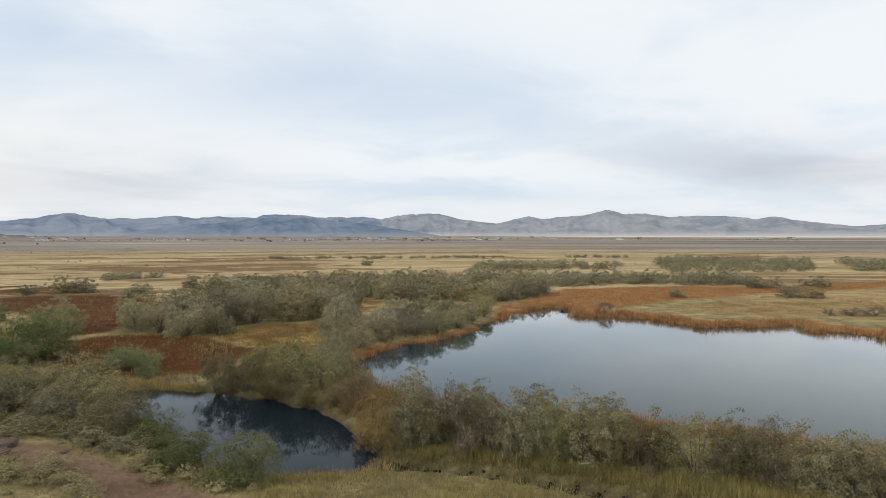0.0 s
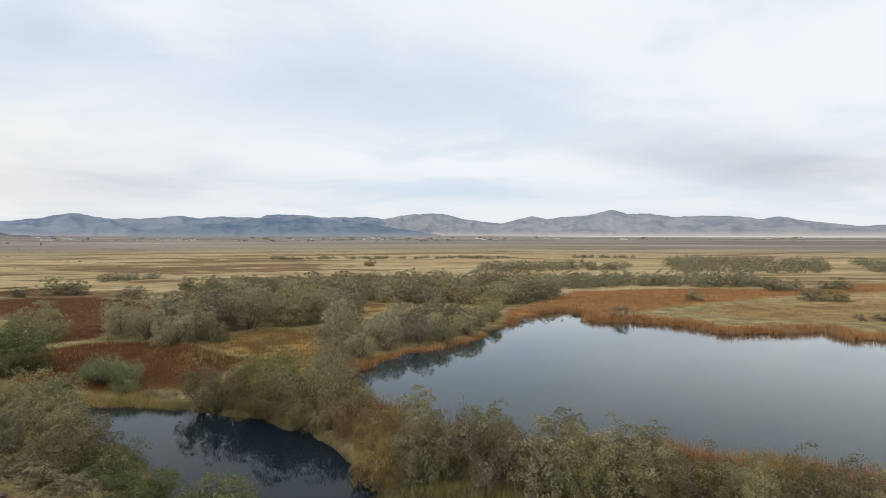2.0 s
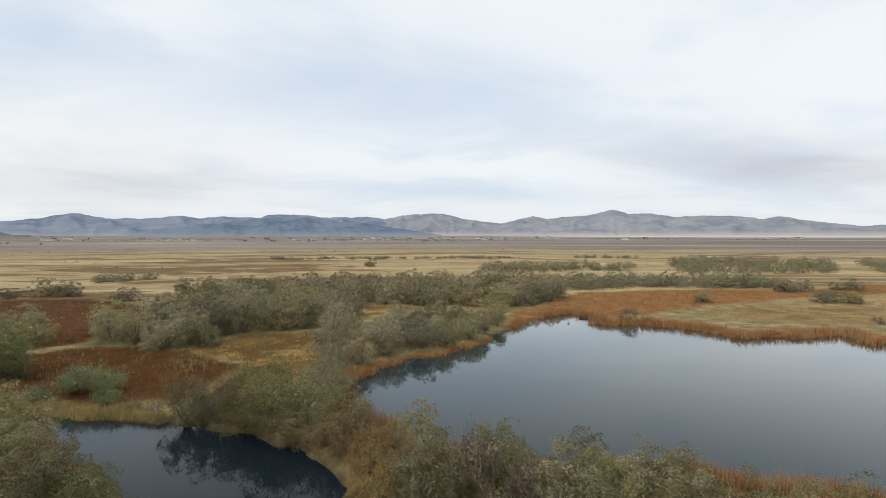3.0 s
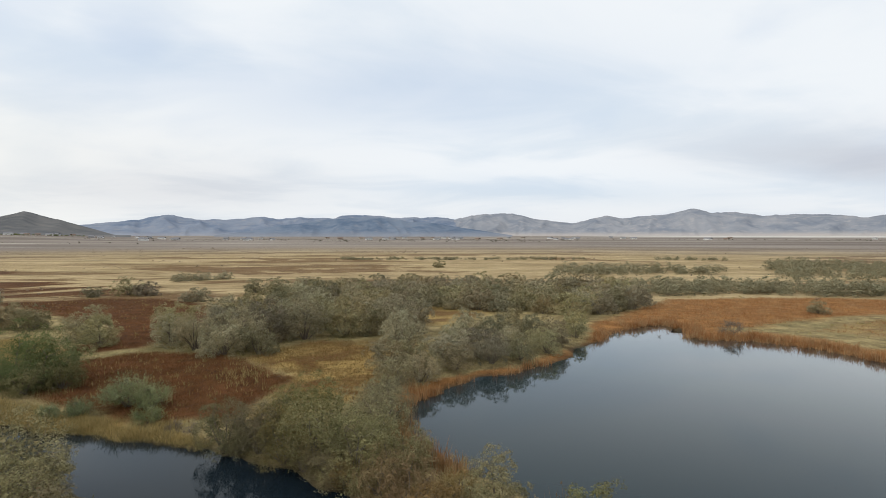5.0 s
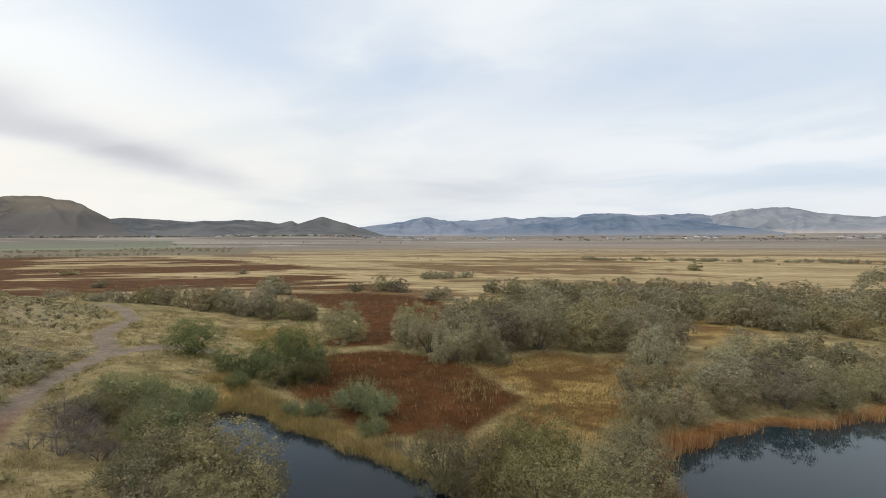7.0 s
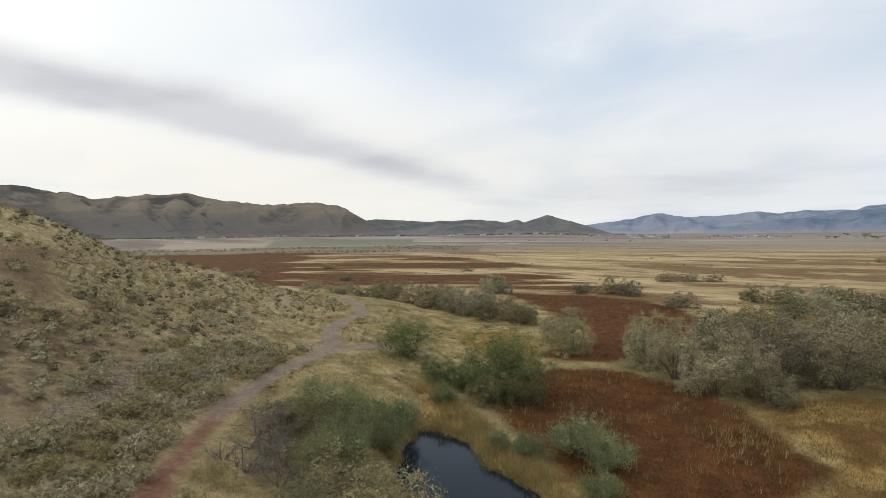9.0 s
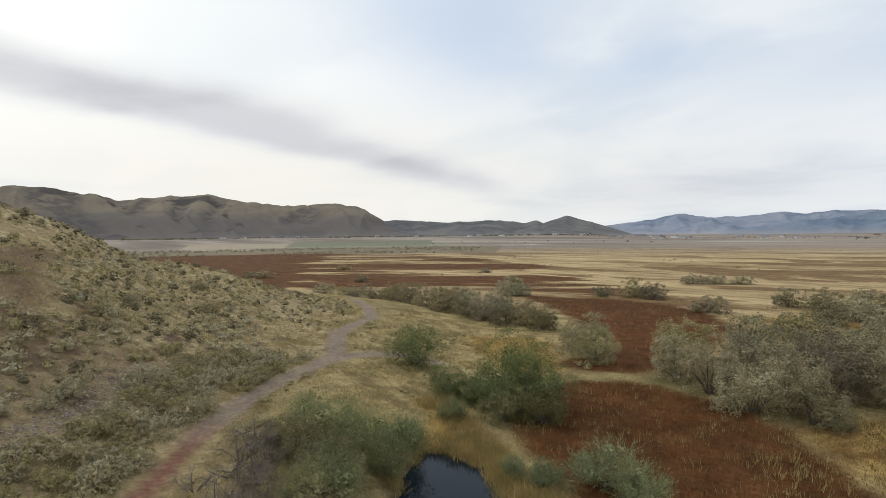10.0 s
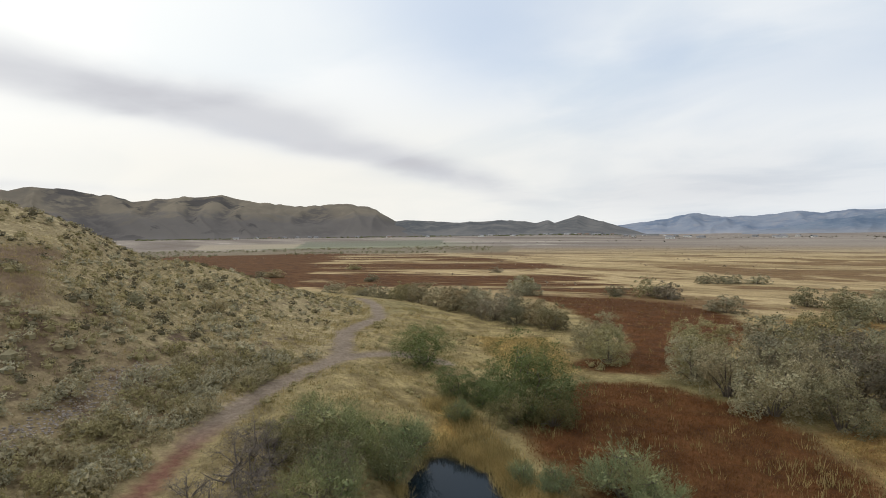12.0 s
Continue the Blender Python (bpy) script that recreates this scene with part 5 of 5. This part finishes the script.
for x, y in c[single]:
    i = rng.randint(6)
    m = Matrix.LocRotScale((x, y, float(ground_height(x, y)[0]) - 0.02), Euler((0, 0, rng.uniform(0, 6.28))), Vector((1, 1, rng.uniform(0.8, 1.1))) * rng.uniform(0.8, 1.8))
    if i not in firsts:
        firsts[i] = plant("sagebrush" if i % 3 != 2 else "rabbitbrush", SAGE_KINDS[i][0], SAGE_KINDS[i][1], "bush", "brush beside the trail")
        ob = firsts[i]
    else:
        ob = copy_thing(firsts[i], Matrix())
    ob.matrix_basis = m

# brush round the bare patch below the trail
c = free_of(spread_box(-26, -3, 10, 26, 1000, 97), 1.0, 1.75)
c = thin(c[ripple(c[:, 0], c[:, 1], 3.0) > -0.4], 0.35, 196)
shrubs("bank_brush", c, 0.45, 1.25, 130, 0.115, GOLDEN, 98, "grey-green low brush along the trail", "brush")
# pale tufts in the meadow along the trail
c = free_of(spread_box(-70, -18, 24, 66, 9000, 187), 1.0, 1.0)
c = c[(distance(c, HILL_TOE) > -3) & (distance(c, MARSH_A) > 0.5) & (distance(c, MARSH_B) > 0.5) & (ripple(c[:, 0], c[:, 1], 3.0) + 0.6 * ripple(c[:, 0], c[:, 1], 1.1) > 0.0)]
blades("straw_tufts", c, 12, 0.30, 0.11, 0.03, STRAW, 188, "pale straw tufts beside the trail", "grass", 0.5)
# low brush in the meadow between trail and pool
c = free_of(np.concatenate([spread_box(-66, -20, 24, 62, 900, 197), spread_box(-38, -22, 24, 34, 200, 199)]), 1.5, 1.0)
c = c[(distance(c, HILL_TOE) > 0.5) & (distance(c, MARSH_A) > 1.5) & (distance(c, GOLD_B) > 0) & (ripple(c[:, 0], c[:, 1], 4.0) > 0.1)]
shrubs("meadow_brush", c, 0.35, 1.0, 70, 0.14, GOLDEN, 198, "low tawny brush in the dry meadow", "brush")
# low brush dotted over the plain
c = spread_box(-420, 420, 105, 520, 4200, 90)
c = c[(np.hypot(c[:, 0], c[:, 1]) > 112) & (ripple(c[:, 0] * 0.4, c[:, 1], 22) > 0.25)]
shrubs("plain_brush", c, 0.4, 1.0, 12, 0.4, TAWNY, 91, "low brown-grey brush dotted over the plain", "brush")
c = spread_box(-75, 95, 62, 112, 3500, 92)
c = free_of(c[(distance(c, LAKE) > 3) & (distance(c, MARSH_B) > 0) & (distance(c, ORANGE) > 0)])
shrubs("meadow_brush", thin(c, 0.25, 93), 0.25, 0.6, 18, 0.25, STRAW, 94, "low tawny brush in the meadow", "brush")

# dark bushes on the hillside
stand("olive_mid", [(-60.3, 36.0, 2.2, 1.5), (-69.5, 37.0, 2.0, 1.0), (-57.0, 29.0, 1.6, 0.9)], 23)


# ---- stones, driftwood, far houses ----
def stone_mesh(seed):
    rng = np.random.RandomState(seed)
    bm = bmesh.new()
    bmesh.ops.create_icosphere(bm, subdivisions=1, radius=0.5)
    for v in bm.verts:
        v.co *= rng.uniform(0.75, 1.15)
        v.co.z *= 0.6
    v = np.array([v.co for v in bm.verts])
    f = np.array([[w.index for w in q.verts] for q in bm.faces])
    bm.free()
    return v, f


def stone_material():
    m, n, b = material("pale_scree", 0.95, 0.1)
    geo = n.add("ShaderNodeNewGeometry")
    col = n.mix(geo.outputs["Random Per Island"], (0.14, 0.118, 0.10), (0.33, 0.29, 0.255))
    n.link(col, b.inputs["Base Color"])
    bump(n, b, n.noise(geo.outputs["Position"], 14, 4), 0.5, 0.02)
    return m


def build_scree(line, count, seed, name="scree", mat=None, wide=0.6, bulk=1.0, label="pale loose stones in a streak down the slope"):
    """A streak of loose stones down the slope, following a line."""
    rng = np.random.RandomState(seed)
    v0, f0 = stone_mesh(seed)
    pts = np.array(line, float)
    vs, fs = [], []
    for i in range(count):
        s = rng.rand() * (len(pts) - 1)
        k = int(s)
        x, y = pts[k] * (1 - s + k) + pts[k + 1] * (s - k) + rng.normal(0, wide, 2)
        size = rng.uniform(0.05, 0.17) * bulk
        a = rng.uniform(0, 6.28)
        turn = np.array([[math.cos(a), -math.sin(a), 0], [math.sin(a), math.cos(a), 0], [0, 0, 1]])
        vs.append(v0 @ turn.T * size + [x, y, float(ground_height(x, y)[0]) + 0.05 * size])
        fs.append(f0 + i * len(v0))
    me = mesh_of(name, np.concatenate(vs), np.concatenate(fs), mat or stone_material())
    return tagged(new(name, me), label, "stones", kind="stuff")


build_scree(SCREE, 800, 301, wide=0.48)
build_scree([(-46.5, 33.0), (-44.6, 30.8), (-43.6, 29.0)], 240, 303)
# clods added as a near-black line for the shaded cut bank
build_scree(DITCH, 1900, 305, "shade_clods", bark_material("ditch_shade", (0.012, 0.010, 0.007), (0.035, 0.028, 0.020)), 0.2, 1.9, "near-black clods added for the shade along a ditch's cut edge")


def build_boulder(x, y, size, seed):
    """A half-buried reddish rock."""
    v, f = stone_mesh(seed)
    ob = new("boulder", mesh_of("boulder", v * [size, size * 0.8, size * 0.9], f, BOULDER))
    ob.matrix_basis = pose(x, y, float(ground_height(x, y)[0]) + 0.12 * size, 0, 0, seed * 47)
    return tagged(ob, "dark reddish boulder half buried beside the path", "rock", "boulders by the path")


BOULDER = bark_material("red_brown_rock", (0.070, 0.048, 0.040), (0.165, 0.118, 0.098))
for i, (x, y, size) in enumerate(((-15.9, 22.3, 1.0), (-15.4, 21.3, 0.8), (-14.6, 20.9, 0.55), (-16.3, 21.6, 0.7), (-13.2, 22.0, 0.4))):
    build_boulder(x, y, size, 361 + i)


def build_stake(x, y):
    """A short weathered wooden stake."""
    z = float(ground_height(x, y)[0])
    v, f = tubes(np.array([[(x, y, z - 0.2), (x + 0.01, y, z + 0.2), (x + 0.02, y + 0.01, z + 0.5)]]), np.array([[0.05, 0.047, 0.042]]), 7)
    top = np.array([v[-7:].mean(0) + [0, 0, 0.02]])
    cap = np.array([[len(v) - 7 + k, len(v) - 7 + (k + 1) % 7, len(v), len(v)] for k in range(7)])[:, :3]
    quads = np.concatenate([f[:, [0, 1, 2]], f[:, [0, 2, 3]], cap])
    return tagged(new("stake", mesh_of("stake", np.concatenate([v, top]), quads, DEAD)), "short weathered wooden stake in the grass", "stake")


build_stake(14.0, 17.2)


def build_snag(x, y, seed, scale):
    """A sunken branch that sticks out of the water."""
    rng = np.random.RandomState(seed)
    ob = tagged(new("snag"), "dark dead branch sticking out of the water", "dead branch")
    ob.location, ob.scale = (x, y, -0.12), (scale, scale, scale)
    arms = np.array([[0, 0, 0], [0.1, 0, 0.1], [-0.1, 0.1, 0], [0.6, 0.5, 0]])
    way = unit(np.array([[0.5, 0.1, 0.9], [-0.7, 0.2, 0.6], [0.2, -0.4, 1.0], [1.0, 0.3, 0.35]]))
    path = grow(rng, arms, way, np.array([1.0, 0.9, 0.8, 1.1]), np.array([-0.1, 0.1, 0, -0.2]), 6)
    for p in range(4):
        v, f = tubes(path[p:p + 1], np.linspace(0.09, 0.02, 6)[None], 6)
        new("trunk" if p == 0 else "branch", mesh_of("branch", v, f, BARK, True)).parent = ob


build_snag(24.6, 72.3, 311, 0.5)
build_snag(26.4, 74.4, 312, 0.35)


def build_log(x, y, turn, length, seed):
    """A fallen grey branch with side limbs."""
    rng = np.random.RandomState(seed)
    ob = tagged(new("fallen_branch"), "long weathered fallen branch lying in the grass", "dead branch")
    ob.matrix_basis = pose(x, y, float(ground_height(x, y)[0]) + 0.05, 0, 0, turn)
    path = grow(rng, np.array([[-length / 2, 0, 0.0]]), np.array([[1.0, 0, 0.03]]), np.array([length]), np.array([0.04]), 9)
    v, f = tubes(path, np.linspace(0.06, 0.02, 9)[None], 7)
    new("trunk", mesh_of("trunk", v, f, DEAD, True)).parent = ob
    for k in (2, 4, 5, 7):
        side = unit(np.array([[0.7, rng.choice([-1, 1]) * 0.7, rng.uniform(0.2, 0.7)]]))
        q = grow(rng, path[:, k], side, np.array([rng.uniform(0.5, 1.1)]), np.array([0.1]), 5)
        v, f = tubes(q, np.linspace(0.035, 0.01, 5)[None], 5)
        new("branch", mesh_of("branch", v, f, DEAD, True)).parent = ob


build_log(-30.6, 32.4, 70, 2.6, 321)
build_log(-28.8, 29.6, -30, 2.2, 322)


def plain_material(name, a, c, rough=0.8):
    m, n, b = material(name, rough, 0.2)
    g = n.noise(n.add("ShaderNodeNewGeometry").outputs["Position"], 0.8, 4)
    n.link(n.mix(g, a, c), b.inputs["Base Color"])
    return m


WALLS = [plain_material("white_boards", (0.62, 0.61, 0.58), (0.76, 0.75, 0.72)), plain_material("tan_boards", (0.36, 0.31, 0.25), (0.46, 0.40, 0.33)),
         plain_material("grey_boards", (0.30, 0.30, 0.30), (0.40, 0.40, 0.40))]
ROOFS = [plain_material("grey_roof", (0.16, 0.16, 0.17), (0.24, 0.24, 0.25)), plain_material("brown_roof", (0.14, 0.095, 0.07), (0.20, 0.14, 0.11))]
PANE = plain_material("dark_window", (0.03, 0.035, 0.04), (0.05, 0.055, 0.06), 0.2)


def box_mesh(name, x0, x1, y0, y1, z0, z1, mat):
    v = np.array([(x, y, z) for z in (z0, z1) for y in (y0, y1) for x in (x0, x1)])
    f = np.array([(0, 2, 3, 1), (4, 5, 7, 6), (0, 1, 5, 4), (2, 6, 7, 3), (0, 4, 6, 2), (1, 3, 7, 5)])
    return mesh_of(name, v, f, mat)


def house(wall, roof, wide, deep, tall, label):
    ob = tagged(new("house"), label, "house", "houses on the plain")
    new("wall", box_mesh("wall", -wide / 2, wide / 2, -deep / 2, deep / 2, -0.5, tall, wall)).parent = ob
    e, h = 0.5, tall + deep * 0.28
    v = np.array([(-wide / 2 - e, -deep / 2 - e, tall), (wide / 2 + e, -deep / 2 - e, tall), (wide / 2 + e, 0, h), (-wide / 2 - e, 0, h),
                  (-wide / 2 - e, deep / 2 + e, tall), (wide / 2 + e, deep / 2 + e, tall)])
    v = np.concatenate([v, v + [0, 0, 0.25]])
    top = [(0, 1, 2, 3), (3, 2, 5, 4)]
    f = [q[::-1] for q in top] + [tuple(i + 6 for i in q) for q in top] + [(0, 6, 7, 1), (1, 7, 8, 2), (2, 8, 11, 5), (5, 11, 10, 4), (4, 10, 9, 3), (3, 9, 6, 0)]
    new("roof", mesh_of("roof", v, np.array(f), roof)).parent = ob
    for x in (-wide * 0.3, wide * 0.3):
        window = new("window", box_mesh("window", x - 0.9, x + 0.9, -deep / 2 - 0.06, -deep / 2, 0.9, 2.3, WALLS[0]))
        window.parent = ob
        new("pane", box_mesh("pane", x - 0.8, x + 0.8, -deep / 2 - 0.07, -deep / 2 - 0.064, 1.0, 2.2, PANE)).parent = window
    new("door", box_mesh("door", -0.5, 0.5, -deep / 2 - 0.05, -deep / 2, -0.4, 2.0, ROOFS[1])).parent = ob
    return ob


HOUSES = [house(WALLS[0], ROOFS[0], 12, 7, 3.0, "white farmhouse with a grey roof on the plain"), house(WALLS[1], ROOFS[1], 13, 8, 3.0, "tan ranch house with a brown roof on the plain"),
          house(WALLS[0], ROOFS[0], 18, 10, 3.6, "long white shed on the plain"), house(WALLS[2], ROOFS[0], 13, 9, 4.0, "grey barn among trees on the plain")]
rng = np.random.RandomState(331)
spots = [(rng.uniform(-16, 12), rng.uniform(1400, 2100)) for _ in range(34)] + [(rng.uniform(-38, -16), rng.uniform(1250, 2000)) for _ in range(18)] \
    + [(rng.uniform(-76, -38), rng.uniform(1750, 2150)) for _ in range(30)] + [(rng.uniform(12, 42), rng.uniform(1500, 2300)) for _ in range(10)]
for i, (a, r) in enumerate(spots):
    x, y = r * math.sin(radians(a)), r * math.cos(radians(a))
    m = pose(x, y, float(ground_height(x, y)[0]), 0, 0, -a + rng.uniform(-50, 50))
    if i < 4:
        HOUSES[i].matrix_basis = m
    else:
        copy_thing(HOUSES[rng.randint(4)], m)

# windbreaks and farm trees far out
rng = np.random.RandomState(341)
rows = []
for a0, a1, r0, r1, count in ((-16, 12, 1250, 1450, 330), (-16, 10, 1000, 1150, 60), (-36, -15, 1300, 1700, 170), (10, 42, 1500, 1900, 150), (-82, -38, 1850, 2150, 640), (-60, -30, 850, 1100, 40)):
    az = rng.uniform(a0, a1, count)
    keep = ripple(az * 9, np.full(count, r0), 6) > -0.25
    r = rng.uniform(r0, r1, count)
    rows.append(np.stack([r * np.sin(np.radians(az)), r * np.cos(np.radians(az))], 1)[keep])
FARM = leaf_material("farm_leaves", (0.075, 0.072, 0.055), (0.15, 0.14, 0.105), (0.13, 0.11, 0.08), vary=0.0)
shrubs("farm_trees", np.concatenate(rows), 1.6, 4.2, 26, 0.34, FARM, 342, "dark rows of farm trees far out on the plain", "trees")
# taller trees round the town at the foot of the hills, and a belt of scrub nearer by
rng = np.random.RandomState(351)
a, r = np.radians(rng.uniform(-84, -36, 620)), rng.uniform(1800, 2080, 620)
c = np.stack([r * np.sin(a), r * np.cos(a)], 1)
c = c[ripple(c[:, 0], c[:, 1], 130) > -0.25]
shrubs("town_trees", c, 4.0, 10.0, 24, 0.30, POOLSIDE, 352, "dark trees round the town at the foot of the hills", "trees")
a, r = np.radians(rng.uniform(-82, -48, 900)), rng.uniform(400, 640, 900)
c = np.stack([r * np.sin(a), r * np.cos(a)], 1)
c = c[ripple(c[:, 0] * 0.5, c[:, 1], 45) > -0.15]
shrubs("plain_scrub", c, 1.3, 3.4, 30, 0.22, SCRUB, 353, "grey-green scrub in a belt across the plain", "brush")
